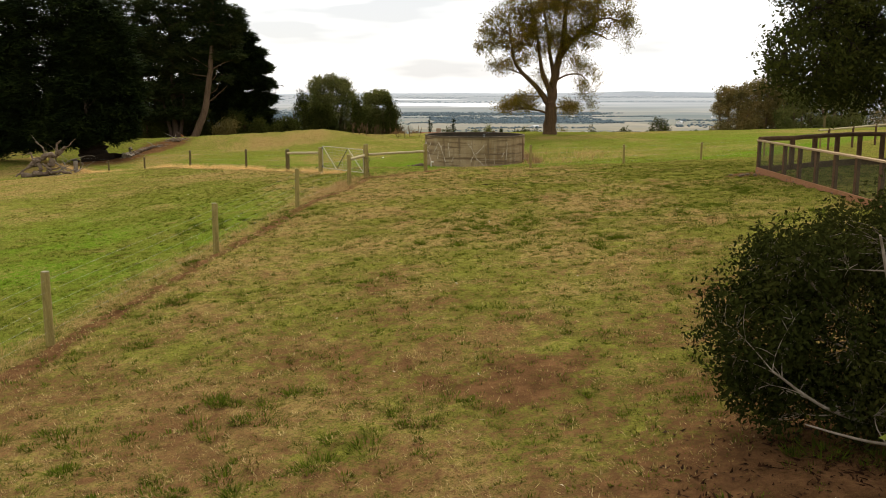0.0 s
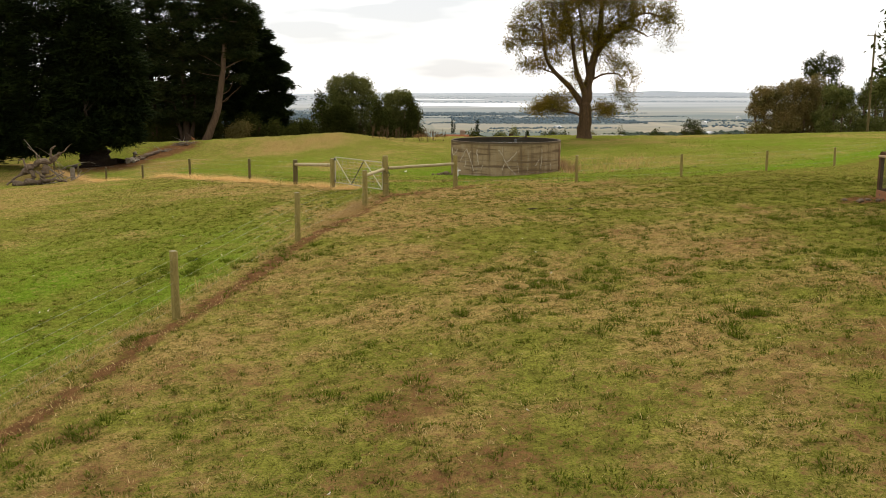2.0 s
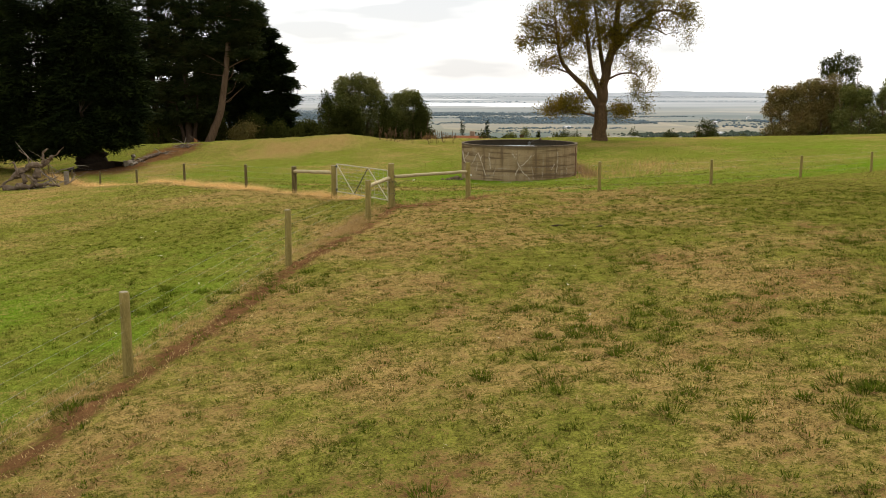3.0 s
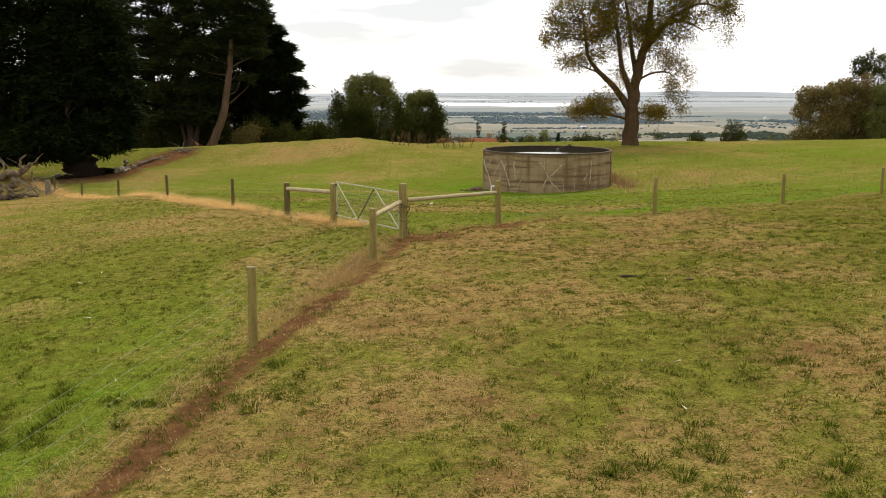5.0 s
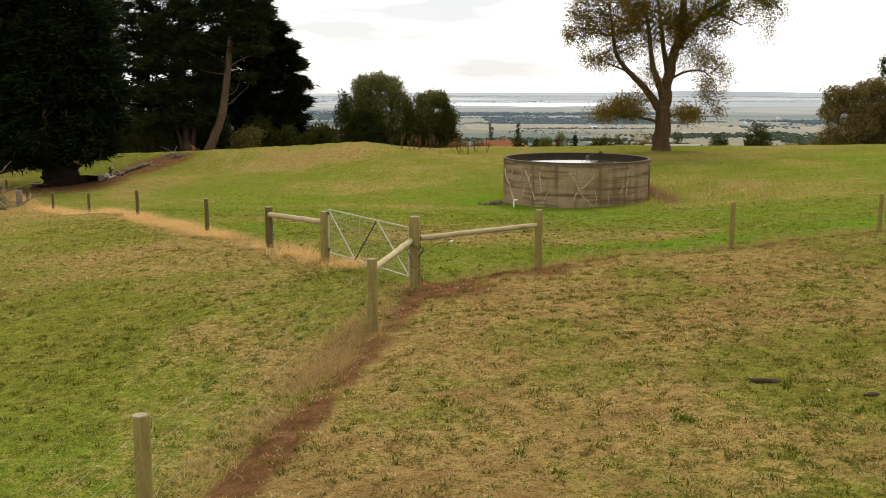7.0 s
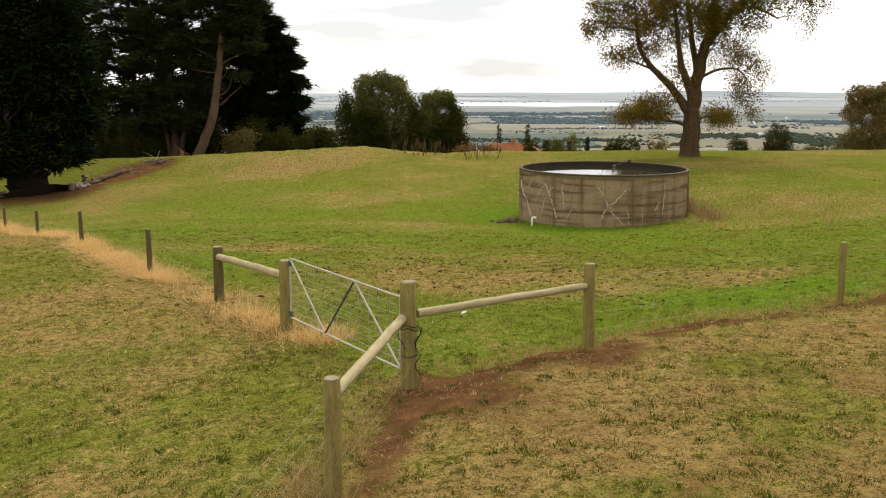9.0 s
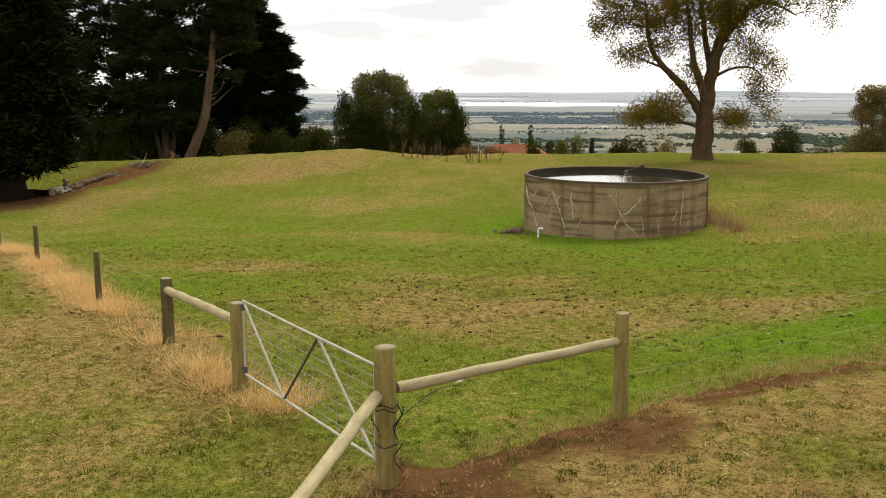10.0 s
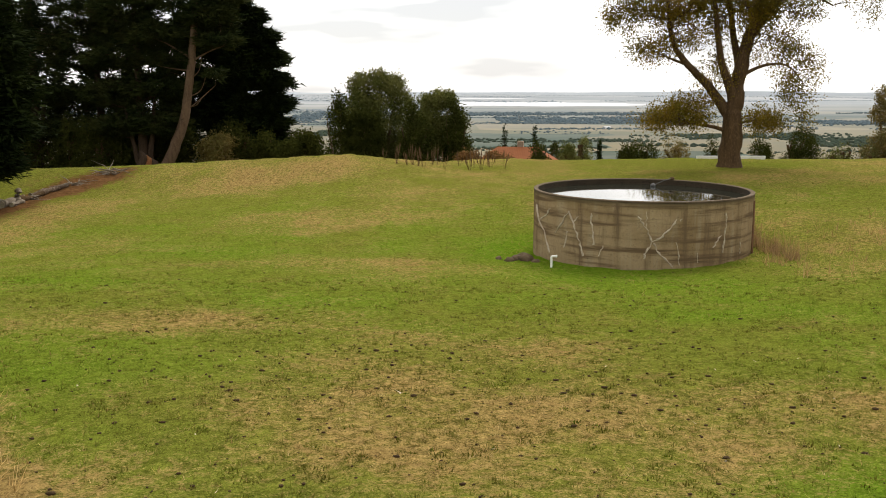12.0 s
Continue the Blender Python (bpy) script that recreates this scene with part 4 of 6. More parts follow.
def build_tree(name, at, limbs, blobs, label, category, bark, leaves, seed, leaf=0.2, cloud=0.35, per=14, quad=True,
               droop=0.0, flat=0.0, group="", twig_r=0.03, rz=0.0, scale=1.0, outwards=False, trunk_sides=14, shape=(1, 1, 1), slim=0.42):
    """limbs: (points, first radius, last radius). blobs: (centre, radii, branches, twigs). All from the tree's foot."""
    rr = random.Random(seed)
    ob = thing(name, at, label, category, group, rz)
    ob.scale = (scale, scale, scale)
    wood = Geo()
    nodes = []
    for k, (pts, r0, r1) in enumerate(limbs):
        pts = [Vector(q) for q in pts]
        fine = []
        for i in range(len(pts) - 1):
            p0, p1, p2, p3 = pts[max(i - 1, 0)], pts[i], pts[i + 1], pts[min(i + 2, len(pts) - 1)]
            for m in range(4):
                f = m / 4
                fine.append(0.5 * (2 * p1 + (p2 - p0) * f + (2 * p0 - 5 * p1 + 4 * p2 - p3) * f * f + (3 * p1 - p0 - 3 * p2 + p3) * f ** 3))
        fine.append(pts[-1])
        n = len(fine) - 1
        fine = [q + Vector((rr.uniform(-1, 1), rr.uniform(-1, 1), 0)) * r0 * 0.10 for q in fine]
        rad = [r0 + (r1 - r0) * (i / n) ** 0.8 for i in range(n + 1)]
        if k == 0:
            rad[0] *= 1.5
            rad[1] *= 1.18
        wood.tube(fine, rad, trunk_sides if k == 0 else 9)
        nodes += [(q, rad[i]) for i, q in enumerate(fine) if i > n * 0.3 or k > 0]
    centres, outward = [], []
    for c, rad, n1, n2 in blobs:
        cv = Vector(c)
        local = []
        for q in blob_points(rr, c, rad, n1, 0.25):
            start, r0 = min(nodes, key=lambda e: (e[0] - q).length + 0.6 * max(0, e[0].z - q.z))
            pts = curve_to(rr, start, q, 0.12, 6)
            rb = min(r0 * 0.55, 0.02 * (q - start).length + 0.02)
            wood.tube(pts, [rb * (1 - 0.75 * i / 6) for i in range(7)], 6, caps=False)
            local += [(p, rb * 0.4) for p in pts[2:]]
        pool = local or nodes
        for q in blob_points(rr, c, rad, n2, 0.45):
            start, r0 = min(pool, key=lambda e: (e[0] - q).length)
            if twig_r:
                wood.tube(curve_to(rr, start, q, 0.15, 3), [min(r0, twig_r), twig_r * 0.6, twig_r * 0.45, twig_r * 0.3], 3, caps=False)
            centres.append(tuple(q))
            o = (q - cv)
            o.z *= 0.3
            outward.append(tuple(o.normalized()))
    part("trunk", wood, bark, ob)
    part("crown", leaf_cloud("crown", leaves, centres, per, cloud, leaf, seed + 1, shape, droop, quad, flat, outward if outwards else None, slim), leaves, ob)
    return ob


# the big elm past the tank
ex, ey = 15.74, 86.2
build_tree("elm_tree", (ex, ey, height(ex, ey) - 0.1), [
    ([(0, 0, -0.3), (0.03, 0, 1.2), (0.08, 0, 2.6), (0.20, 0.1, 3.6), (0.5, 0.2, 5.4), (0.95, 0.2, 7.2), (1.2, 0.3, 9.5), (1.4, 0.2, 12.0)], 0.61, 0.14),
    ([(-0.1, 0, 2.5), (-0.6, 0.2, 3.3), (-1.3, 0.1, 4.1), (-2.2, -0.2, 4.9), (-3.0, -0.3, 5.9), (-3.3, -0.3, 7.4), (-3.5, -0.3, 8.8)], 0.30, 0.06),
    ([(0.1, 0, 3.1), (-0.4, -0.3, 4.3), (-0.9, -0.5, 5.6), (-1.2, -0.6, 7.6), (-1.6, -0.4, 10.0)], 0.27, 0.07),
    ([(0.35, 0.1, 4.6), (0.1, 0.6, 6.2), (-0.2, 0.9, 8.6), (-0.6, 1.2, 11.0)], 0.23, 0.06),
    ([(0.7, 0.2, 6.2), (1.5, 0.0, 7.4), (2.6, -0.3, 8.6), (4.2, -0.6, 9.4), (5.8, -0.8, 9.0)], 0.24, 0.04),
    ([(0.55, 0.2, 5.5), (1.0, 0.6, 6.8), (2.2, 0.8, 8.0), (3.6, 1.2, 8.4), (5.0, 1.3, 7.8)], 0.24, 0.04),
    ([(0.35, 0.1, 4.4), (1.3, -0.2, 4.9), (2.4, -0.4, 4.9), (3.2, -0.5, 4.0)], 0.11, 0.02),
    ([(-0.05, 0, 1.7), (-0.8, -0.2, 2.0), (-2.0, -0.3, 2.2), (-3.2, -0.3, 2.5), (-4.2, -0.3, 2.3)], 0.12, 0.02),
    ([(0.1, 0, 2.0), (0.9, 0.1, 2.3), (2.0, 0.1, 2.3)], 0.09, 0.02),
    ([(-2.2, -0.2, 4.9), (-3.0, -0.1, 5.2), (-4.0, -0.2, 5.6)], 0.10, 0.02),
], [
    ((-3.4, -0.2, 8.6), (2.7, 2.6, 2.3), 22, 250), ((-1.2, 0.2, 11.2), (3.3, 3.0, 2.5), 20, 300), ((1.8, 0.3, 12.4), (3.5, 3.2, 2.7), 18, 280),
    ((4.4, 0, 9.9), (2.9, 2.6, 2.0), 20, 210), ((6.1, -0.4, 8.3), (1.3, 1.6, 1.4), 7, 34), ((2.4, 0.2, 7.7), (2.2, 2.0, 1.3), 10, 100), ((-0.4, 0.1, 7.6), (2.4, 2.0, 1.7), 12, 100),
    ((2.9, -0.2, 4.7), (1.3, 1.5, 2.0), 12, 62), ((3.2, -0.2, 2.9), (0.5, 0.8, 0.9), 4, 12), ((-4.0, -0.2, 5.6), (1.3, 1.2, 0.8), 8, 44), ((-2.8, -0.2, 2.5), (2.0, 1.6, 0.55), 12, 90), ((-1.9, -0.2, 3.1), (1.2, 1.3, 0.45), 8, 36), ((1.5, 0.1, 2.3), (1.1, 1.0, 0.5), 7, 50),
    ((-0.9, 0, 4.4), (1.2, 1.2, 1.2), 6, 26), ((1.6, 0, 6.0), (1.4, 1.6, 1.0), 7, 36),
    ((0.6, 0, 9.2), (4.2, 2.8, 2.4), 18, 290), ((-2.2, 0, 6.8), (2.2, 1.6, 1.3), 8, 66), ((-5.2, 0, 7.6), (1.2, 1.4, 1.4), 7, 60),
], "large autumn elm with olive and bronze leaves on the field crest", "tree", M_BARK, M_ELM, 5, scale=1.125, leaf=0.115, cloud=0.25, per=66, droop=0.25)

# dark cypresses and pines on the bank
x, y = -24.4, 81.2
build_tree("cypress_tree", (x, y, height(x, y) - 0.1), [
    ([(0, 0, -0.3), (0.1, 0, 0.8), (0.1, 0, 2.2), (-0.2, 0.2, 6.0), (-0.2, 0, 14.0)], 1.85, 0.3),
    ([(0, 0, 1.8), (-2.5, -0.8, 3.0), (-5.5, -1.2, 4.0)], 0.4, 0.08), ([(0, 0, 2.0), (1.8, -0.6, 3.2), (3.4, -1.0, 4.4)], 0.4, 0.08),
    ([(0, 0, 5.0), (-3.0, 0, 7.0), (-7.0, -0.5, 9.0)], 0.3, 0.08), ([(0, 0, 3.0), (0.5, -2.5, 4.0), (0.8, -4.0, 5.0)], 0.3, 0.08),
], [
    ((-1.6, -2.2, 2.3), (3.2, 1.6, 0.9), 8, 260), ((-4.6, -1.6, 2.0), (2.4, 2.0, 1.1), 8, 240), ((2.4, -0.8, 2.9), (2.2, 2.4, 1.0), 8, 330), ((2.9, -0.6, 4.8), (2.1, 2.6, 1.3), 8, 330), ((-0.5, -2.4, 3.4), (3.2, 2.2, 1.6), 8, 380), ((-3.2, -1.4, 3.2), (3.0, 2.6, 1.5), 8, 350), ((3.0, -0.4, 6.8), (2.2, 2.6, 1.3), 8, 330),
    ((-6.4, -0.6, 3.4), (3.0, 3.0, 2.2), 8, 380), ((-4.5, -0.8, 6.4), (3.8, 3.2, 2.3), 8, 420), ((0.0, -1.6, 6.6), (3.2, 2.6, 2.2), 8, 420), ((2.7, 0, 9.0), (2.3, 2.6, 1.6), 8, 330), ((0.2, -0.8, 10.0), (3.4, 3.0, 2.2), 8, 420),
    ((-8.6, 0, 6.6), (3.0, 3.0, 3.2), 8, 400), ((-3.6, 0, 10.2), (4.2, 3.4, 2.6), 8, 450), ((-8.4, 0, 11.5), (4.0, 3.6, 3.4), 8, 420), ((1.6, 0, 12.0), (3.0, 2.8, 2.0), 8, 320), ((-3.0, 0, 14.0), (5.0, 3.6, 2.4), 8, 420), ((-9.6, 0.3, 1.8), (2.8, 2.6, 1.5), 6, 260),
    ((-12.6, 0, 5.0), (2.8, 2.8, 5.0), 8, 420),
], "huge dark spreading cypress with dense layered foliage", "tree", M_BARK_SHADED, M_CYPRESS, 15, scale=0.9, leaf=0.44, cloud=0.34, per=36, flat=0.5, droop=0.1, twig_r=0, outwards=True, shape=(1, 1, 0.6), slim=0.30, quad=False)
x, y = -17.1, 114.0
build_tree("cypress_tree", (x, y, height(x, y) - 0.1), [
    ([(0, 0, -0.5), (0.0, 0, 5), (0.1, 0, 11.0), (0.2, 0, 17.0), (0.4, 0, 22.0)], 1.3, 0.2),
    ([(0, 0, 6.0), (2.5, -0.4, 7.5), (5.0, -0.6, 9.0)], 0.3, 0.06), ([(0, 0, 6.0), (-2.5, -0.4, 7.5), (-5.0, -0.6, 9.0)], 0.3, 0.06),
], [
    ((0.8, -0.6, 3.2), (4.4, 2.6, 1.6), 8, 320), ((3.0, -0.5, 4.8), (3.0, 2.6, 1.2), 8, 280), ((3.4, -0.4, 6.6), (3.0, 2.6, 1.2), 8, 300), ((3.8, -0.3, 9.0), (3.2, 2.6, 1.3), 8, 320), ((3.9, -0.3, 11.6), (3.1, 2.6, 1.3), 8, 320), ((3.2, -0.2, 14.2), (3.2, 2.6, 1.3), 8, 300), ((2.6, -0.2, 16.6), (2.8, 2.4, 1.3), 8, 260), ((1.4, 0, 19.0), (2.4, 2.2, 1.3), 8, 200), ((0.2, 0, 21.2), (1.8, 1.8, 1.2), 6, 120),
    ((-2.6, 0, 7.4), (4.0, 3.0, 1.9), 8, 340), ((-2.6, 0, 11.4), (4.2, 3.0, 2.3), 8, 380), ((-2.6, 0, 16.0), (3.8, 2.8, 2.4), 8, 330), ((0.3, -1.2, 8.0), (3.2, 2.0, 2.2), 8, 330), ((0.6, -1.2, 13.0), (3.0, 2.0, 2.6), 8, 330), ((0.2, -0.8, 5.6), (3.6, 2.0, 0.9), 6, 200), ((-1.0, 0, 19.6), (2.6, 2.2, 1.8), 6, 200), ((-6.5, 0, 8.0), (3.2, 2.6, 2.0), 6, 250), ((-6.8, 0, 12.5), (3.0, 2.6, 2.6), 6, 260), ((-5.6, 0, 17.0), (2.8, 2.4, 2.2), 6, 220),
], "dark dense cypress with ragged layered edge", "tree", M_BARK_SHADED, M_CYPRESS, 25, scale=0.70, leaf=0.64, cloud=0.34, per=28, flat=0.5, droop=0.05, twig_r=0, outwards=True, shape=(1, 1, 0.5), slim=0.28, quad=False)
x, y = -20.4, 106.0
build_tree("pine_tree", (x, y, height(x, y) - 0.1), [
    ([(-1.1, 0, -0.3), (0.1, 0, 2.2), (1.1, 0, 4.8), (1.75, 0, 8.0), (2.15, 0, 11.5), (2.6, 0, 18.5)], 0.55, 0.24),
    ([(1.25, 0, 5.4), (2.6, -0.3, 6.4), (4.0, -0.4, 7.6)], 0.07, 0.015), ([(1.5, 0, 6.6), (2.6, 0.2, 7.2), (3.2, 0.2, 9.0)], 0.06, 0.015), ([(1.9, 0, 9.5), (3.4, -0.2, 10.3), (4.8, -0.4, 10.8)], 0.10, 0.03), ([(1.9, 0, 9.8), (0.0, -0.3, 11.0), (-1.6, -0.4, 11.6)], 0.10, 0.03),
    ([(1.3, 0, 5.8), (2.2, -0.1, 5.9), (2.9, -0.1, 6.8)], 0.05, 0.01), ([(1.7, 0, 8.0), (2.6, -0.2, 8.8), (2.9, -0.2, 10.2)], 0.05, 0.01),
], [
    ((4.3, -0.2, 11.2), (1.9, 1.6, 0.7), 6, 120), ((-1.0, -0.2, 11.9), (2.2, 1.6, 0.9), 6, 130), ((3.2, 0, 13.3), (3.0, 2.0, 1.0), 8, 220), ((0.6, 0, 14.6), (3.0, 2.0, 1.1), 8, 220), ((3.4, 0, 16.4), (3.4, 2.2, 1.3), 8, 240), ((1.0, 0, 18.4), (4.0, 2.2, 1.4), 8, 240), ((3.9, 0, 8.6), (0.9, 0.8, 0.5), 4, 20), ((0.2, 0.8, 10.0), (2.4, 1.6, 1.3), 6, 150), ((3.6, 0.8, 12.2), (2.2, 1.6, 1.2), 6, 160), ((1.4, 0.8, 16.6), (3.4, 1.8, 1.6), 6, 200), ((4.8, 0.2, 14.8), (1.8, 1.6, 1.0), 6, 120),
], "tall leaning pine with bare pale-brown trunk", "tree", M_BARK_PINE, M_PINE, 35, scale=0.89, leaf=0.42, cloud=0.24, per=22, flat=0.4, twig_r=0, outwards=True, shape=(1, 1, 0.5), slim=0.28, quad=False)
for k, (x, y, sc, lean, seed) in enumerate(((-22.8, 106.9, 0.89, -0.2, 45), (-26.6, 109.5, 0.93, -0.4, 55), (-32.1, 108.7, 0.93, 0.3, 65))):
    build_tree("pine_tree", (x, y, height(x, y) - 0.1), [
        ([(0, 0, -0.3), (lean * 0.4, 0, 2.5), (lean, 0, 6.0), (lean * 1.4, 0, 11.0), (lean * 1.6, 0, 18.0)], 0.55, 0.16),
        ([(lean, 0, 6.4), (lean + 1.8, -0.3, 7.2), (lean + 3.2, -0.3, 7.8)], 0.12, 0.03), ([(lean, 0, 7.0), (lean - 1.8, 0.2, 8.0), (lean - 3.2, 0.3, 8.6)], 0.12, 0.03),
        ([(0.3, 0, 0.1), (0.6, -0.2, 2.5), (1.0, -0.2, 5.5), (1.2, 0, 8)], 0.34, 0.1), ([(-0.4, 0, 0.1), (-0.8, -0.2, 2.5), (-1.5, -0.2, 6.0)], 0.34, 0.1),
    ], [
        ((0.2, 0.6, 6.0), (3.2, 1.8, 1.6), 6, 220), ((0.4, 0.8, 9.2), (3.0, 1.8, 1.5), 6, 220), ((-0.3, 0.6, 12.6), (3.2, 1.8, 1.6), 6, 220), ((1.4, -0.2, 4.6), (2.6, 1.8, 1.0), 6, 200), ((-2.2, 0, 4.4), (2.8, 2.0, 1.1), 6, 240), ((-2.4, 0, 7.2), (3.0, 2.0, 1.2), 6, 260), ((2.2, 0, 7.6), (2.6, 2.0, 0.8), 6, 190), ((-1.8, 0, 10.2), (3.2, 2.0, 1.0), 6, 250), ((1.4, 0, 11.8), (3.2, 2.0, 1.1), 6, 250), ((-1.2, 0, 14.0), (3.4, 2.2, 1.4), 6, 280), ((1.6, 0, 16.2), (3.2, 2.2, 1.4), 6, 250), ((-1.6, 0, 18.0), (3.2, 2.2, 1.4), 6, 240),
    ], "tall dark pine with layered branches and forked trunk", "tree", M_BARK_MID, M_PINE, seed, leaf=0.42, cloud=0.24, per=19, flat=0.4, twig_r=0, outwards=True, shape=(1, 1, 0.5), slim=0.28, quad=False, group="pines on the bank", scale=sc)


for k, (x, y, sc) in enumerate(((-28.6, 119.3, 0.50), (-35.8, 115.8, 0.50), (-42.0, 112.2, 0.50), (-21.5, 121.1, 0.50), (-26.0, 124.7, 0.52))):
    build_tree("cypress_tree", (x, y, height(x, y) - 0.1), [([(0, 0, -0.5), (0, 0, 5), (0.1, 0, 11), (0.2, 0, 20)], 0.8, 0.15)],
               [((0, 0, 3.2), (4.0, 3.0, 2.2), 8, 260), ((0.6, 0, 6.4), (4.2, 3.0, 2.4), 8, 300), ((-0.6, 0, 10.0), (4.0, 3.0, 2.6), 8, 300), ((0.4, 0, 13.8), (3.4, 2.8, 2.6), 8, 260), ((0, 0, 17.4), (2.6, 2.4, 2.4), 8, 200)],
               "dark cypress standing behind the pines", "tree", M_BARK_SHADED, M_CYPRESS, 200 + k, leaf=0.5, cloud=0.36, per=16, flat=0.5, twig_r=0, outwards=True, group="cypresses behind the pines", scale=sc, shape=(1, 1, 0.55), slim=0.34, quad=False)


# gum trees past the crest
def gum(name, x, y, z, wide, tall, label, leaves, seed, per=17, dens=1.0, stems=3, leaf=0.25, group="", cone=False, foot=0.10):
    """A gum with a lumpy crown from foot to top; cone makes it a pointed one."""
    rr = random.Random(seed)
    limbs, blobs = [], []
    for k in range(stems):
        dx = (k - (stems - 1) / 2) * wide * 0.2
        limbs.append(([(dx * 0.3, 0, -0.5), (dx * 0.6, rr.uniform(-0.3, 0.3), tall * 0.35), (dx, rr.uniform(-0.3, 0.3), tall * 0.66)], 0.022 * tall, 0.006 * tall))
    if cone:
        for k in range(7):
            f = k / 6.5
            r = wide * 0.5 * (1.05 - f) ** 0.8
            blobs.append(((rr.uniform(-0.1, 0.1) * wide, 0, tall * (foot + (0.94 - foot) * f)), (r, r, tall * 0.12), 4, int(85 * dens * (1.15 - f))))
    else:
        rows = 5
        for k in range(rows):
            f = (k + 0.5) / rows
            half = wide * 0.5 * math.sqrt(max(0.05, 1 - (1.55 * (f - 0.42)) ** 2))
            for m in (-1, 0, 1):
                s = rr.uniform(0.85, 1.15)
                c = (m * half * 0.62 * s, rr.uniform(-0.5, 0.5) * half * 0.5, tall * (foot + (0.92 - foot) * f) + rr.uniform(-0.04, 0.04) * tall)
                blobs.append((c, (half * 0.46 * s, half * 0.5, tall * 0.105 * s), 3, int(62 * dens)))
    return build_tree(name, (x, y, z), limbs, blobs, label, "tree", M_BARK_PINE, leaves, seed, leaf=leaf, cloud=0.30, per=per, twig_r=0, group=group, droop=0.3)


def below(x, y):
    """Foot of a plant on the land."""
    return height(x, y) - 0.05


gum("gum_tree", -7.2, 140.0, below(-7.2, 140.0), 8.6, 14.0, "bushy grey-green gum tree behind the bank", M_GUM, 71, dens=3.0, foot=0.15)
gum("gum_tree", -11.1, 137.0, below(-11.1, 137.0), 7.4, 10.7, "dark young gum tree behind the bank", M_GUM_DARK, 72, dens=2.4, cone=True)
gum("gum_tree", -0.5, 138.0, below(-0.5, 138.0), 5.8, 11.1, "smaller grey-green gum tree behind the bank", M_GUM, 73, dens=2.4, foot=0.15)
gum("gum_tree", -3.0, 135.0, below(-3.0, 135.0), 6.6, 9.2, "dark pointed young gum behind the bank", M_GUM_DARK, 74, dens=2.2, cone=True)
gum("gum_tree", 1.4, 136.0, below(1.4, 136.0), 5.2, 9.8, "dark pointed young gum behind the bank", M_GUM_DARK, 75, dens=2.1, cone=True)
gum("gum_tree", -8.5, 136.0, below(-8.5, 136.0), 4.2, 8.3, "dark low gum at the foot of a taller one", M_GUM_DARK, 76, dens=1.9, foot=0.15)
for k, (x, y, w, t, m, lab) in enumerate((
        (65.2, 169.1, 9.6, 18.6, M_GUM_BROWN, "brown-green rounded gum with several thin trunks"), (71.6, 171.2, 9.6, 20.1, M_GUM_BROWN, "brown-green rounded gum with several thin trunks"),
        (79.0, 179.8, 10.7, 25.4, M_GUM_DARK, "tall dark green gum above the others"), (76.5, 166.9, 8.6, 17.4, M_GUM, "yellow-green gum at the paddock's end"), (83.9, 166.9, 9.6, 19.4, M_GUM, "yellow-green gum at the paddock's end"),
        (91.4, 176.6, 11.8, 23.6, M_GUM_DARK, "tall dark green gum above the others"), (99.9, 171.2, 11.8, 22.4, M_GUM_BROWN, "brown-green rounded gum with several thin trunks"))):
    gum("gum_tree", x, y, below(x, y), w, t, lab, m, 80 + k, dens=2.1, stems=4, leaf=0.36, group="gums past the field", per=13)


def bush(name, x, y, w, t, label, leaves, seed, dens=1.0, leaf=0.22, group=""):
    rr = random.Random(seed)
    blobs = [((k * w * 0.22, 0, t * 0.2), (w * 0.26, w * 0.24, t * 0.18), 3, int(30 * dens)) for k in (-1, 0, 1)]
    blobs += [((rr.uniform(-1, 1) * w * 0.24, rr.uniform(-1, 1) * w * 0.2, t * rr.uniform(0.3, 0.72)), (w * 0.27, w * 0.27, t * 0.26), 4, int(46 * dens)) for _ in range(6)]
    limbs = [([(0, 0, -0.3), (rr.uniform(-0.2, 0.2) * w, 0, t * 0.35), (rr.uniform(-0.3, 0.3) * w, 0, t * 0.7)], 0.05 * t, 0.015 * t) for _ in range(3)]
    return build_tree(name, (x, y, height(x, y) - 0.05), limbs, blobs, label, "bush", M_BARK, leaves, seed, leaf=leaf, cloud=0.22, per=13, group=group, twig_r=0)


bush("round_bush", 49.7, 166.0, 7.4, 11.2, "round dark green bush beyond the crest", M_GUM_DARK, 101, 4.2)
bush("round_bush", 39.7, 172.0, 3.8, 11.3, "dark pointed bush behind the elm", M_GUM_DARK, 102, 2.3)
bush("round_bush", 22.9, 142.0, 3.9, 7.0, "dark low bush beyond the crest", M_GUM_DARK, 103, 2.1)
bush("round_bush", 20.8, 140.0, 2.9, 6.2, "dark low bush beyond the crest", M_GUM_DARK, 104, 1.9)
bush("round_bush", 30.6, 160.0, 5.3, 9.6, "bare brownish bush beyond the crest", M_GUM_BROWN, 105, 1.1)
bush("round_bush", 17.2, 150.0, 2.8, 9.0, "light green small tree beyond the crest", M_GUM, 106, 1.5)
bush("round_bush", 15.5, 146.0, 3.9, 6.7, "light green low bush beyond the crest", M_GUM, 107, 1.7)
bush("round_bush", 9.8, 128.0, 2.3, 4.6, "dark shrub beyond the crest", M_GUM_DARK, 108, 1.7)
bush("round_bush", 43.2, 160.0, 4.3, 8.8, "dull dark bush beyond the crest", M_GUM_DARK, 109, 1.9)
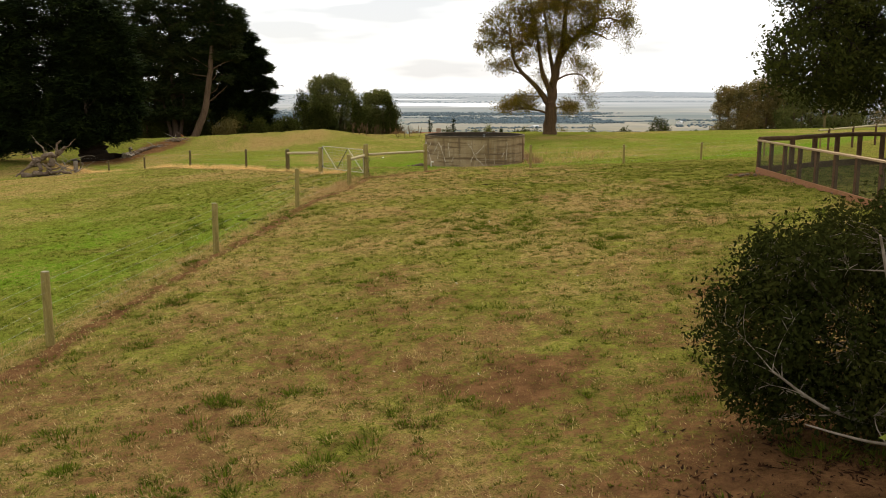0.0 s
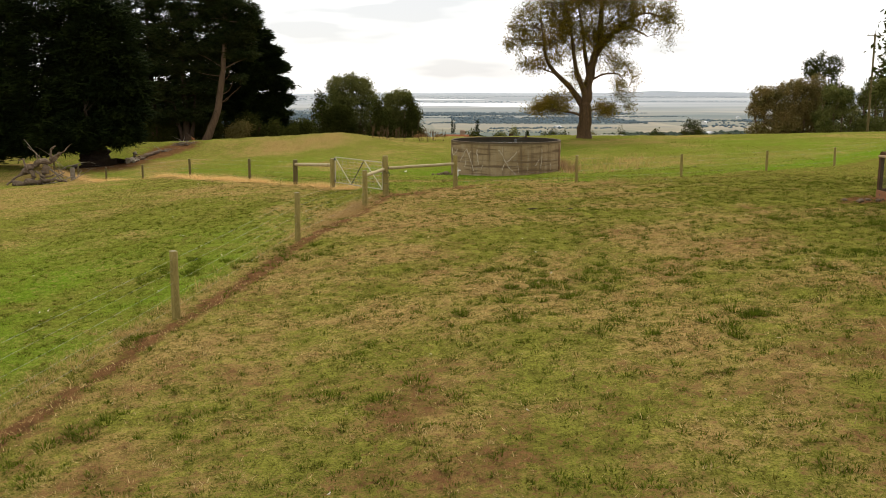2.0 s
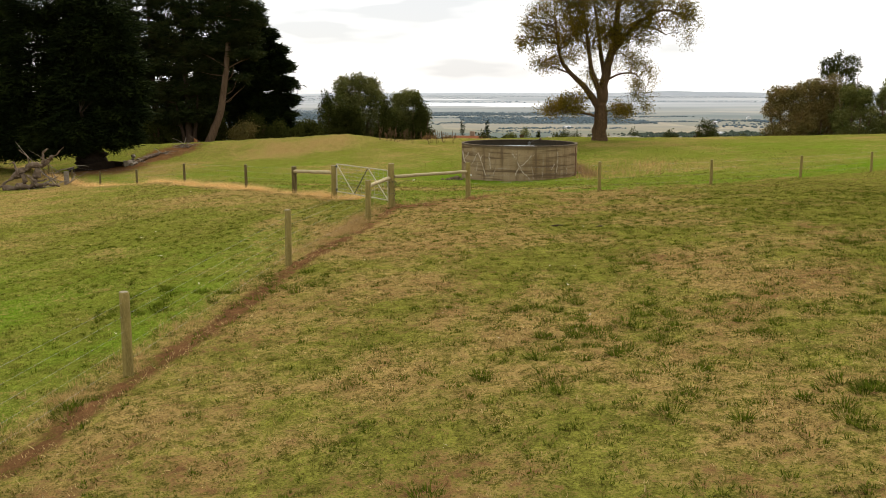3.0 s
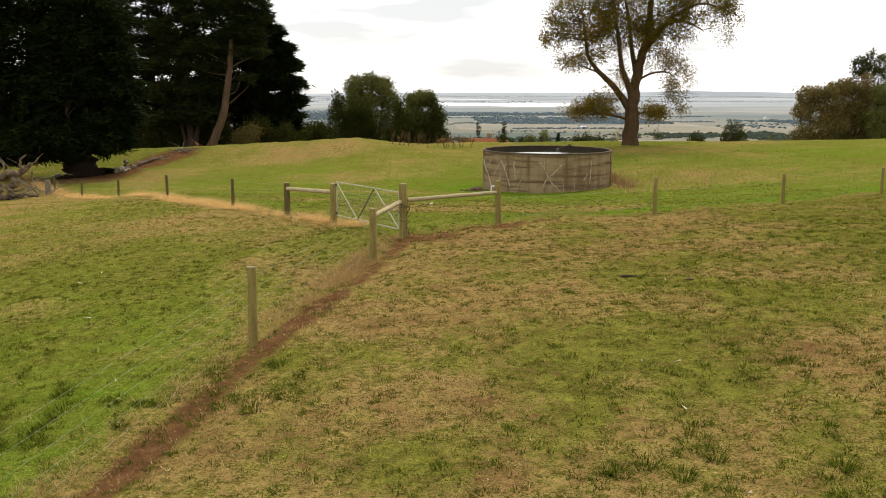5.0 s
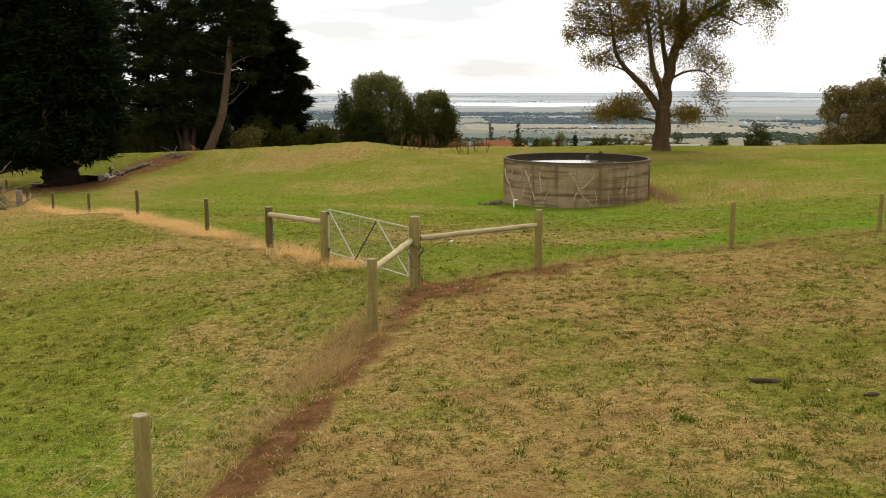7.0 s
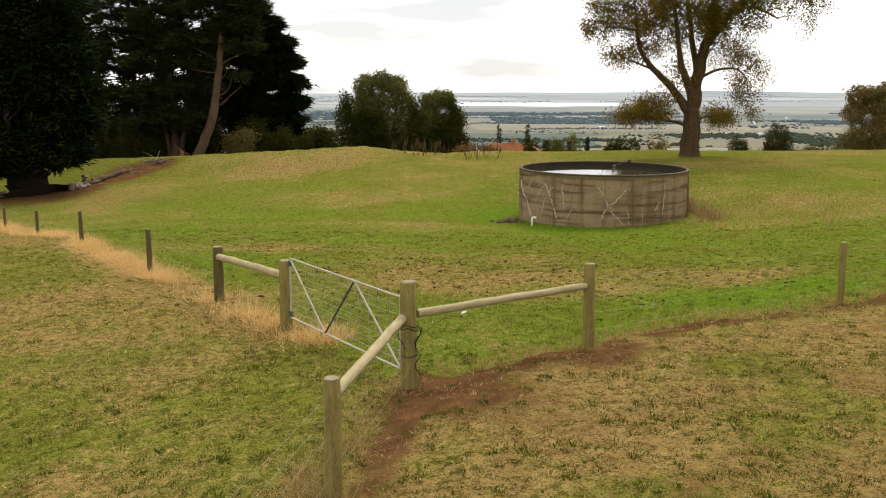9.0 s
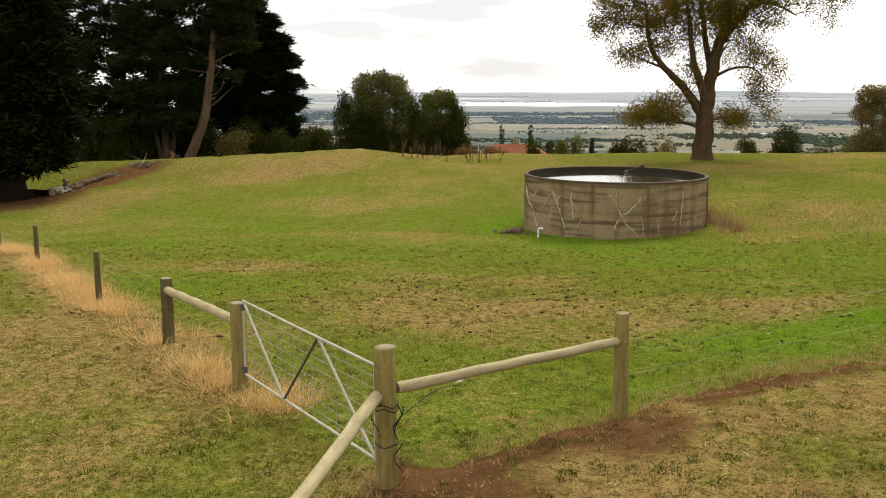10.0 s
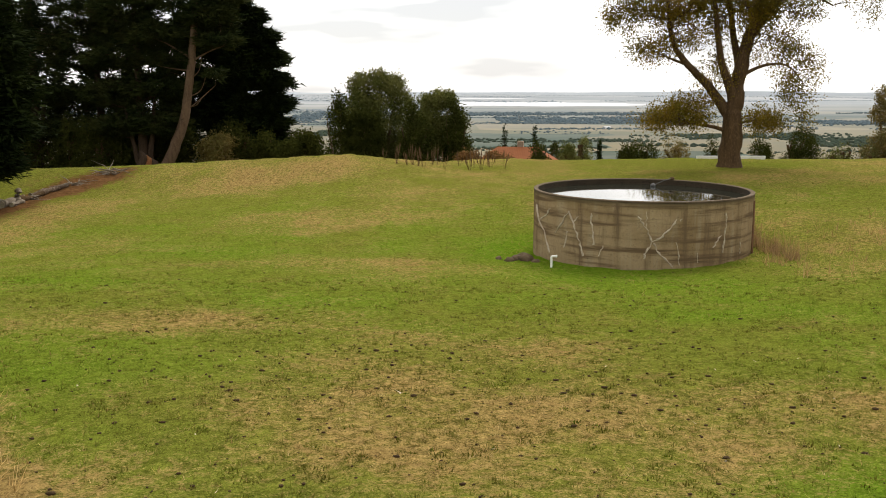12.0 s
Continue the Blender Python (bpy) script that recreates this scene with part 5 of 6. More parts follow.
for k in range(9):
    xx = 54.3 + 2.08 * k
    bush("hedge_bush", xx, 168 + (k % 3), 5.6, 8.7 + (k * 37 % 5) * 0.4, "dull green bush in a row past the field", M_GUM_DARK if k % 2 else M_GUM, 110 + k, 0.8, group="bush row")
for k, (x, y, w, t) in enumerate(((-10.0, 106.9, 2.7, 2.9), (-16.0, 109.5, 3.2, 4.5), (-23.6, 110.4, 3.6, 6.3), (-30.3, 108.7, 4.5, 6.5), (-26.7, 106.9, 3.6, 5.6), (-12.3, 114.0, 2.8, 4.4), (-35.7, 106.9, 5.3, 7.3), (-41.9, 105.1, 5.3, 8.0), (-17.4, 107.8, 3.7, 3.4), (-21.2, 109.5, 4.1, 5.6), (-25.3, 107.8, 3.7, 5.9), (-28.5, 107.8, 4.1, 6.2), (-32.6, 106.9, 4.5, 6.4), (-38.3, 106.0, 5.3, 6.8), (-13.8, 108.7, 3.0, 3.5), (-23.1, 108.7, 3.6, 5.0), (-16.7, 112.2, 4.5, 5.5), (-11.5, 106.0, 2.1, 1.9))):
    bush("bank_bush", x, y, w, t * 0.78 + 0.7, "dark olive scrub bush behind the bank", M_GUM_DARK if k != 8 else M_GUM_BROWN, 130 + k, 1.2, group="scrub behind the bank")
for k in range(6):
    bush("dark_clump_tree", 8.8 + 1.79 * k, 186 + 3 * (k % 2), 4.2, 10.4 + 0.6 * (k % 3), "dark round trees clumped beyond the house", M_GUM_DARK, 140 + k, 1.1, 0.34, "clump beyond the house")
# narrow garden cypresses
for k, (x, y, t) in enumerate(((20.1, 155.0, 7.1), (9.9, 186.0, 12.2), (13.8, 176.0, 11.3))):
    build_tree("column_cypress", (x, y, height(x, y)), [([(0, 0, -0.2), (0, 0, t * 0.5), (0, 0, t * 0.9)], 0.03 * t, 0.01)],
               [((0, 0, t * (0.2 + 0.15 * j)), (t * 0.075 * (1.1 - 0.13 * j), t * 0.075 * (1.1 - 0.13 * j), t * 0.12), 2, 26) for j in range(6)],
               "narrow dark column cypress", "tree", M_BARK_SHADED, M_CYPRESS, 150 + k, leaf=0.2, cloud=0.12, per=16, twig_r=0.01, group="column cypresses")

# the tree over the round yard
x, y = 19.5, 31.0
build_tree("shade_tree", (x, y, height(x, y) - 0.1), [
    ([(0, 0, -0.3), (0.0, 0, 1.5), (0.1, 0, 3.5), (0.2, 0, 6.5), (0, 0, 10.5)], 0.42, 0.12),
    ([(0, 0, 2.4), (-2.0, -0.5, 3.4), (-4.5, -0.8, 4.2), (-6.6, -1.0, 4.4)], 0.22, 0.04), ([(0, 0, 3.0), (-1.8, -1.5, 5.0), (-4.0, -2.5, 6.6)], 0.2, 0.04),
    ([(0, 0, 2.6), (-0.5, -2.5, 3.6), (-1.0, -5.0, 4.4)], 0.2, 0.04), ([(0, 0, 3), (2.5, 0, 5), (5, 0, 7)], 0.2, 0.05),
], [
    ((-6.0, -1.8, 3.6), (1.7, 2.0, 1.5), 8, 190), ((-5.6, -2.0, 5.6), (1.6, 2.2, 1.2), 8, 170), ((-4.0, -1.2, 3.0), (2.2, 2.6, 1.2), 8, 220), ((-3.4, -1.6, 5.2), (2.2, 2.6, 1.7), 8, 240), ((-2.0, -3.5, 3.6), (2.4, 2.4, 1.6), 8, 240),
    ((-4.2, -1.2, 7.4), (2.4, 2.6, 1.5), 8, 200), ((-1.0, -2.0, 7.0), (3.0, 3.0, 2.2), 8, 260), ((1.0, 0, 9.6), (4.0, 3.6, 2.0), 8, 240), ((1.8, -2, 4.6), (3.0, 3.0, 2.0), 8, 220), ((4.0, 1, 6.4), (3.0, 3.0, 2.4), 6, 180), ((-1.0, 2.2, 5.2), (3.4, 2.4, 2.4), 6, 200),
], "broad dark green shade tree leaning over the round yard", "tree", M_BARK_SHADED, M_GUM_DARK, 165, leaf=0.15, cloud=0.21, per=36, twig_r=0.014)

# the shrub beside the start of the way
x, y = 4.95, 8.5
build_tree("shrub", (x, y, height(x, y) - 0.05), [
    ([(0, 0, -0.2), (0.05, 0, 0.6), (0.1, 0.1, 1.4), (0.1, 0.0, 2.4)], 0.09, 0.03),
    ([(0, 0, 0.15), (-0.6, -0.5, 0.22), (-1.2, -0.7, 0.45), (-1.7, -0.8, 0.8)], 0.03, 0.008), ([(0, 0, 0.3), (-0.7, -0.3, 0.9), (-1.3, -0.4, 1.5)], 0.035, 0.01),
    ([(0, 0, 0.1), (-0.4, -0.8, 0.15), (-1.0, -1.1, 0.3), (-1.5, -1.0, 0.42)], 0.03, 0.006), ([(0, 0, 0.4), (-0.6, -0.6, 1.2), (-0.9, -0.8, 1.9)], 0.03, 0.01), ([(0, 0, 0.4), (0.6, -0.4, 1.4), (0.9, -0.4, 2.2)], 0.04, 0.01),
], [
    ((-1.55, -0.1, 0.95), (0.55, 0.7, 0.55), 8, 150), ((-1.15, 0.0, 1.45), (0.6, 0.7, 0.42), 8, 150), ((-0.8, -0.2, 0.85), (0.8, 0.8, 0.6), 8, 190), ((-0.35, 0.1, 1.6), (0.75, 0.8, 0.5), 8, 190),
    ((0.3, 0.0, 2.0), (0.8, 0.8, 0.55), 8, 170), ((0.2, -0.3, 1.2), (0.9, 0.8, 0.7), 8, 200), ((0.9, 0, 1.6), (0.8, 0.9, 0.9), 8, 170), ((1.0, 0.2, 2.4), (0.75, 0.8, 0.7), 6, 170), ((-1.3, 0.0, 0.40), (0.5, 0.6, 0.30), 6, 110), ((-0.6, -0.5, 0.42), (0.6, 0.5, 0.34), 6, 120), ((0.1, -0.6, 0.5), (0.6, 0.5, 0.4), 6, 120), ((0.9, -0.2, 0.8), (0.8, 0.7, 0.6), 6, 120), ((1.9, 0.0, 0.9), (1.0, 0.9, 0.8), 6, 130), ((1.9, 0.1, 2.2), (1.0, 0.9, 0.9), 6, 140), ((1.6, 0.1, 3.1), (0.8, 0.8, 0.6), 6, 90), ((1.6, -0.9, 0.7), (0.8, 0.7, 0.6), 6, 90),
], "dense dark evergreen shrub with grey twigs on bare soil", "shrub", M_DEADWOOD, M_SHRUB, 175, leaf=0.055, cloud=0.085, per=46, twig_r=0.005, droop=0.2)
x, y = 4.3, 6.75
build_tree("young_shrub", (x, y, height(x, y) - 0.05), [([(0, 0, -0.1), (0, 0, 0.3), (0.1, 0, 0.6)], 0.02, 0.006)],
           [((0.0, 0, 0.42), (0.42, 0.4, 0.25), 8, 90), ((0.35, 0, 0.55), (0.35, 0.35, 0.3), 6, 60)], "low yellow-green leafy shrub", "shrub", M_BARK, M_YELLOWGREEN, 185, leaf=0.09, cloud=0.06, per=9, twig_r=0.004)


# ---- the plain ----
def lumps(name, rows, material, label, seed):
    """Far woods: low uneven clumps along belts. rows: (x0, y0, x1, y1, depth, count, height)."""
    r = np.random.RandomState(seed)
    bm = bmesh.new()
    bmesh.ops.create_icosphere(bm, subdivisions=1, radius=1.0)
    bm.verts.index_update()
    v0 = np.array([tuple(v.co) for v in bm.verts])
    f0 = np.array([[v.index for v in f.verts] for f in bm.faces])
    bm.free()
    vs, fs, n = [], [], 0
    for x0, y0, x1, y1, depth, count, hgt in rows:
        count *= 2
        for k in range(count):
            f = (k + r.rand()) / count
            c = np.array([x0 + (x1 - x0) * f, y0 + (y1 - y0) * f + 1.6 * depth * (r.rand() - 0.5), PLAIN])
            w = hgt * 0.5 * (0.6 + 0.9 * r.rand())
            s = np.array([w * 1.3, w * 1.3, w * (0.8 + 0.4 * r.rand())])
            vs.append(v0 * (0.72 + 0.5 * r.rand(len(v0), 1)) * s + c)
            fs.append(f0 + n)
            n += len(v0)
    me = tri_mesh(name, material, np.concatenate(vs), np.concatenate(fs))
    return tagged(new(name, me), label, "woods", kind="stuff")


# distance haze is in the colours: slate middle belts, pale blue far ones
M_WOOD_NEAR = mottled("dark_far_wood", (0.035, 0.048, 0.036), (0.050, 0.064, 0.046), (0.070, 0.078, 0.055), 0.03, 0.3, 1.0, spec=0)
M_WOOD_MID = mottled("half_hazed_wood", (0.072, 0.098, 0.112), (0.090, 0.116, 0.128), (0.115, 0.136, 0.142), 0.02, 0.2, 1.0, spec=0)
M_WOOD_FAR = mottled("hazed_blue_wood", (0.20, 0.235, 0.26), (0.23, 0.265, 0.285), (0.26, 0.29, 0.31), 0.01, 0.1, 1.0, spec=0)
rr = random.Random(77)
near_rows, mid_rows, far_rows = [(-110, 790, -60, 830, 50, 70, 3.2), (250, 690, 360, 700, 70, 190, 3.2), (185, 760, 300, 790, 40, 120, 3.0)], [], []
mid_rows += [(60, 1120, 270, 1110, 120, 420, 3.4), (30, 1330, 340, 1400, 70, 340, 3.4), (-200, 1250, -80, 1300, 160, 200, 3.6), (400, 1060, 470, 1050, 60, 110, 3.4), (-340, 1000, -150, 1080, 40, 150, 3.0)]
for k in range(95):
    y0 = rr.uniform(560, 1500)
    x0 = rr.uniform(-0.5, 0.62) * y0
    ln = rr.uniform(0.04, 0.16) * y0
    (near_rows if y0 < 820 else mid_rows).append((x0, y0, x0 + ln, y0 + rr.uniform(-25, 25), rr.choice((8, 14, 40)), int(ln / 3.2), rr.uniform(1.6, 2.8)))
for k in range(46):
    y0 = rr.uniform(1550, 4400)
    x0 = rr.uniform(-0.5, 0.62) * y0
    ln = rr.uniform(0.05, 0.22) * y0
    if 1780 < y0 < 2480 and x0 < 720 and x0 + ln > -60:
        continue
    far_rows.append((x0, y0, x0 + ln, y0 + rr.uniform(-40, 40), rr.choice((30, 60, 200)), int(ln / 6), rr.uniform(2.6, 4.2)))
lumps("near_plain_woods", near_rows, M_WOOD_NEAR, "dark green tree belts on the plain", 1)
lumps("plain_woods", mid_rows, M_WOOD_MID, "tree belts across the plain, haze painted in as slate", 2)
lumps("distant_woods", far_rows, M_WOOD_FAR, "distant woodland on the plain, haze painted in as pale blue", 3)
M_LAKE, nt, b = base_mat("pale_lake", 0.25, 0, 0.5)
b.inputs["Base Color"].default_value = (0.55, 0.56, 0.57, 1)
bump(nt, b, noise_at(nt, 0.02, 3), 0.05, 1.0)


def lake(name, cx, cy, rx, ry, seed):
    r = random.Random(seed)
    g = Geo()
    n = 60
    g.v.append((cx, cy, PLAIN + 0.5))
    for k in range(n):
        w = 2 * math.pi * k / n
        q = 1 + 0.25 * noise.noise((math.cos(w) * 2 + seed, math.sin(w) * 2, 0))
        g.v.append((cx + rx * q * math.cos(w), cy + ry * q * math.sin(w), PLAIN + 0.5))
    g.f = [(0, 1 + k, 1 + (k + 1) % n) for k in range(n)]
    return tagged(part(name, g, M_LAKE, None), "pale shining lake far out on the plain", "lake", kind="structure")


lake("water_lake", 175, 2130, 265, 250, 1)
lake("water_lagoon", 20, 3050, 260, 110, 2)
# low hills on the skyline
g = Geo()
for k in range(121):
    a = radians(-40 + 80 * k / 120)
    hgt = 11 + 11 * noise.noise((k * 0.11, 3.0, 0)) + 9 * math.exp(-((k - 83) / 2.6) ** 2) + 10 * smooth(0.55, 0.9, np.float64(k / 120))
    g.v += [(4820 * math.sin(a), 4820 * math.cos(a), PLAIN - 5), (4840 * math.sin(a), 4840 * math.cos(a), PLAIN + max(2.0, float(hgt)))]
g.f = [(2 * k, 2 * k + 2, 2 * k + 3, 2 * k + 1) for k in range(120)]
# the hills' pale grey-blue is haze put into the base colour
M_HILLS = mottled("hazed_skyline_hills", (0.46, 0.485, 0.505), (0.42, 0.45, 0.475), (0.50, 0.52, 0.535), 0.002, 0.02, 1.0, spec=0)
tagged(part("backdrop_hills", g, M_HILLS, None), "low hills on the horizon, painted faint and pale with haze", "hills", kind="structure")
M_WHITE = mottled("white_paint", (0.72, 0.71, 0.68), (0.66, 0.65, 0.62), (0.58, 0.56, 0.52), 1.0, 12.0, 0.7)
M_GREYROOF = mottled("pale_iron_roof", (0.5, 0.5, 0.5), (0.42, 0.43, 0.44), (0.56, 0.56, 0.55), 1.0, 12.0, 0.6)


def gable_house(name, x, y, z, w, d, h, rise, rz, roof_mat, wall_mat, label, chimney=False, hip=0.0):
    ob = thing(name, (x, y, z), label, "house", rz=rz)
    g = Geo()
    g.box((0, 0, h / 2), (w, d, h))
    part("walls", g, wall_mat, ob)
    o = 0.5
    W, D = w / 2 + o, d / 2 + o
    g = Geo()
    g.add([(-W, -D, h + 0.01), (W, -D, h + 0.01), (W, D, h + 0.01), (-W, D, h + 0.01), (-W + hip, 0, h + rise), (W - hip, 0, h + rise)],
          [(0, 1, 5, 4), (2, 3, 4, 5), (0, 4, 3), (1, 2, 5), (3, 2, 1, 0)])
    roof = part("roof", g, roof_mat, ob, flat=True)
    if chimney:
        g = Geo()
        g.box((W * 0.05, 0.4, h + rise * 0.9), (0.7, 0.6, 1.8), 0, 0, 0.03)
        part("chimney", g, wall_mat, roof)
    return ob


M_TERRA, nt, b = base_mat("terracotta_tiles", 0.9, 0, 0.05)
wv = nt.nodes.new("ShaderNodeTexWave")
wv.inputs["Scale"].default_value = 1.6
nt.links.new(nt.nodes.new("ShaderNodeTexCoord").outputs["Object"], wv.inputs["Vector"])
col = ramp_mix(nt, span(nt, noise_at(nt, 1.2, 5), 0.3, 0.7), (0.27, 0.105, 0.045), (0.21, 0.08, 0.036))
col = ramp_mix(nt, arith(nt, "MULTIPLY", wv.outputs["Fac"], 0.35), col, (0.16, 0.06, 0.03))
nt.links.new(col, b.inputs["Base Color"])
M_BRICKWALL = mottled("pale_brick_wall", (0.30, 0.22, 0.16), (0.24, 0.17, 0.12), (0.36, 0.28, 0.2), 2.0, 20.0, 0.9)
gable_house("tiled_house", 8.4, 140.0, height(8.4, 140.0) - 0.2, 11.5, 9.0, 2.1, 2.9, -10, M_TERRA, M_BRICKWALL, "house below the crest with a terracotta tiled hip roof", True, 4.0)
for k, (x, y, s) in enumerate(((-100, 700, 1.0), (-88, 860, 0.8), (150, 900, 0.8), (330, 1010, 1.0), (430, 1180, 0.9), (260, 780, 0.8), (520, 1000, 1.0))):
    gable_house("farm_shed", x, y, PLAIN, 9 * s, 5 * s, 2.0 * s, 1.0 * s, 20 * k, M_GREYROOF, M_WHITE, "small pale farm shed on the plain")

# low white fence past the elm
fx, fy = 20.1, 100.0
fence = thing("white_fence", (fx, fy, height(fx, fy)), "low white board fence beyond the crest", "fence")
gz = height(fx, fy)
top = -1.16 - gz
g = Geo()
g.box((0, 0, top - 0.2), (4.8, 0.05, 0.34), 0, 0, 0.01)
part("board", g, M_WHITE, fence)
for k in range(5):
    g = Geo()
    g.box(((k - 2) * 1.09, 0.06, (top - 0.05) / 2 - 0.1), (0.10, 0.08, top + 0.15), 0, 0, 0.01)
    part("post", g, M_WHITE, fence)

# dock stalks and brown scrub on the crest
M_DOCK = mottled("brown_dock", (0.095, 0.055, 0.028), (0.13, 0.08, 0.04), (0.07, 0.04, 0.02), 3.0, 20.0, 0.95)
for k, (x, y) in enumerate(((-1.92, 90.0), (-1.65, 90.5), (-1.32, 90.5), (-0.99, 90.5), (-0.52, 92.0), (-0.19, 92.0), (0.24, 90.0), (1.73, 90.0), (1.93, 91.0), (2.86, 91.5), (3.00, 90.5), (-2.58, 90.0), (2.40, 90.0), (1.14, 92.0), (3.73, 90.0), (-3.30, 90.5))):
    r = random.Random(900 + k)
    ob = thing("dock_plant", (x, y, height(x, y)), "dead brown dock weed with upright seed stalks", "weed", "dock weeds")
    for j in range(r.randint(3, 6)):
        g = Geo()
        h = r.uniform(0.5, 1.25)
        dx, dy = r.uniform(-0.25, 0.25), r.uniform(-0.2, 0.2)
        g.tube([(dx * 0.3, dy * 0.3, -0.05), (dx * 0.7, dy * 0.7, h * 0.45), (dx, dy, h * 0.55), (dx * 1.1, dy * 1.1, h * 0.8), (dx * 1.15, dy * 1.15, h)], [0.010, 0.009, 0.022, 0.028, 0.006], 5)
        part("stalk", g, M_DOCK, ob)
for k, (x, y, w, t) in enumerate(((2.8, 112.0, 1.9, 1.8), (4.0, 112.0, 1.9, 1.6), (5.1, 112.0, 1.7, 1.6), (1.9, 112.0, 1.4, 1.7))):
    bush("brown_scrub", x, y, w, t, "dry orange-brown shrub beyond the crest", M_DRYSHRUB, 950 + k, 0.9, 0.16, "dry shrubs")


# ---- dead wood by the cypress ----
def dead_wood(name, x, y, seed, label, n, reach, tall, r0, lie=0.4, z=None):
    rr = random.Random(seed)
    ob = thing(name, (x, y, height(x, y) if z is None else z), label, "dead wood")
    for k in range(n):
        a = rr.uniform(0, 2 * math.pi)
        q = Vector((0.25 * rr.uniform(-1, 1), 0.25 * rr.uniform(-1, 1), rr.uniform(-0.1, 0.3) * tall))
        pts = [q.copy()]
        ln = reach * rr.uniform(0.5, 1.0)
        rise = rr.uniform(-lie, 1.0) * tall / reach
        for j in range(5):
            a += rr.uniform(-0.6, 0.6)
            rise += rr.uniform(-0.35, 0.25)
            q = q + Vector((math.cos(a), math.sin(a), rise)) * ln / 5
            q.z = max(q.z, 0.02)
            pts.append(q.copy())
        rb = r0 * rr.uniform(0.4, 1.0)
        g = Geo()
        g.tube(pts, [rb * (1 - 0.16 * j) * rr.uniform(0.8, 1.15) for j in range(6)], 8)
        part("limb", g, M_DEADWOOD, ob)
    return ob


def log(name, a, b, r0, r1, seed, label, mat):
    rr = random.Random(seed)
    a, b = Vector(a), Vector(b)
    ob = thing(name, tuple(a), label, "log")
    g = Geo()
    d = b - a
    g.tube([tuple(d * (k / 6) + Vector((rr.uniform(-1, 1), rr.uniform(-1, 1), rr.uniform(-1, 1))) * r0 * 0.35) for k in range(7)], [(r0 + (r1 - r0) * k / 6) * rr.uniform(0.7, 1.15) for k in range(7)], 10)
    part("stem", g, mat, ob)
    g = Geo()
    n = d.normalized()
    g.tube([tuple(-n * 0.02), tuple(n * 0.02)], r0 * 0.85, 10)
    part("sawn_end", g, M_POST_END, ob, "pale sawn log end")
    return ob


def on(x, y, up=0.0):
    return (x, y, height(x, y) + up)


def twisted(name, x, y, label, limbs, seed, mat):
    """Dead wood from given limbs: (points, first radius, last radius), gnarled on the way."""
    rr = random.Random(seed)
    ob = thing(name, (x, y, height(x, y)), label, "dead wood")
    for pts, r0, r1 in limbs:
        g = Geo()
        path, rad = [], []
        n = 5 * (len(pts) - 1)
        for k in range(n + 1):
            i = min(k // 5, len(pts) - 2)
            q = Vector(pts[i]).lerp(Vector(pts[i + 1]), k / 5 - i)
            path.append(q + Vector((rr.uniform(-1, 1), rr.uniform(-1, 1), rr.uniform(-1, 1))) * r0 * 0.45)
            rad.append((r0 + (r1 - r0) * k / n) * rr.uniform(0.62, 1.3))
        g.tube(path, rad, 9)
        part("limb", g, mat, ob)
    return ob


twisted("dead_tree_root", -24.2, 68.6, "grey twisted dead tree stump lying by the fence", [
    ([(-0.6, 0, 0.9), (0.3, 0, 1.45), (1.1, 0.2, 1.55), (1.6, 0.2, 2.0)], 0.22, 0.12), ([(-0.4, 0, 1.2), (-0.9, -0.3, 0.6), (-1.7, -0.5, 0.05)], 0.14, 0.05),
    ([(-0.2, 0, 1.2), (0.0, -0.3, 0.6), (-0.1, -0.2, -0.1)], 0.21, 0.16), ([(-1.2, -0.4, 0.1), (0.2, -0.3, 0.25), (1.0, -0.2, 0.2)], 0.21, 0.14), ([(0.7, 0, 1.3), (0.6, 0.1, 0.7), (0.5, 0, 0.0)], 0.22, 0.15),
    ([(1.1, 0, 1.6), (1.2, 0, 2.3), (1.5, 0, 2.6)], 0.11, 0.04), ([(1.4, 0, 1.9), (2.0, 0, 2.2), (2.5, 0, 2.7)], 0.06, 0.02), ([(0.3, 0, 1.6), (0.2, 0, 2.1), (-0.3, 0, 2.5)], 0.06, 0.02),
    ([(-0.5, 0, 1.2), (-0.7, 0, 1.7), (-1.0, 0, 1.6)], 0.07, 0.02), ([(0.6, -0.2, 0.3), (1.4, -0.2, 0.35), (2.1, 0, 0.2)], 0.12, 0.06), ([(0.2, -0.2, 0.9), (0.8, -0.3, 0.5), (1.5, -0.3, 0.7)], 0.10, 0.04),
], 3, M_ROOT)
dead_wood("dead_branches", -23.7, 68.9, 4, "broken grey branches heaped on the dead stump", 12, 1.6, 1.0, 0.10)
dead_wood("dead_branches", -23.0, 70.6, 5, "bleached dead limbs standing before the cypress", 11, 2.6, 2.8, 0.055, -0.2)
log("fallen_log", on(-21.85, 81.39, 0.19), on(-21.84, 82.66, 0.16), 0.24, 0.20, 6, "weathered grey cut log on bare red soil", M_DEADWOOD)
log("fallen_log", on(-21.45, 81.71, 0.11), on(-21.44, 82.87, 0.10), 0.14, 0.12, 16, "weathered grey cut log on bare red soil", M_DEADWOOD)
log("fallen_log", on(-21.84, 83.29, 0.16), on(-21.48, 85.46, 0.12), 0.20, 0.15, 7, "dark bark-covered fallen log on red soil", M_BARK)
log("fallen_log", on(-21.92, 84.93, 0.14), on(-20.87, 87.21, 0.10), 0.18, 0.13, 8, "broken thick log end on red soil", M_ROOT)
log("fallen_log", on(-21.84, 82.98, -0.05), on(-21.69, 83.08, 0.62), 0.20, 0.16, 17, "short pale log standing on end", M_DEADWOOD)
dead_wood("dead_branches", -21.83, 84.35, 9, "broken dead branches on the log heap", 12, 1.4, 0.5, 0.08)
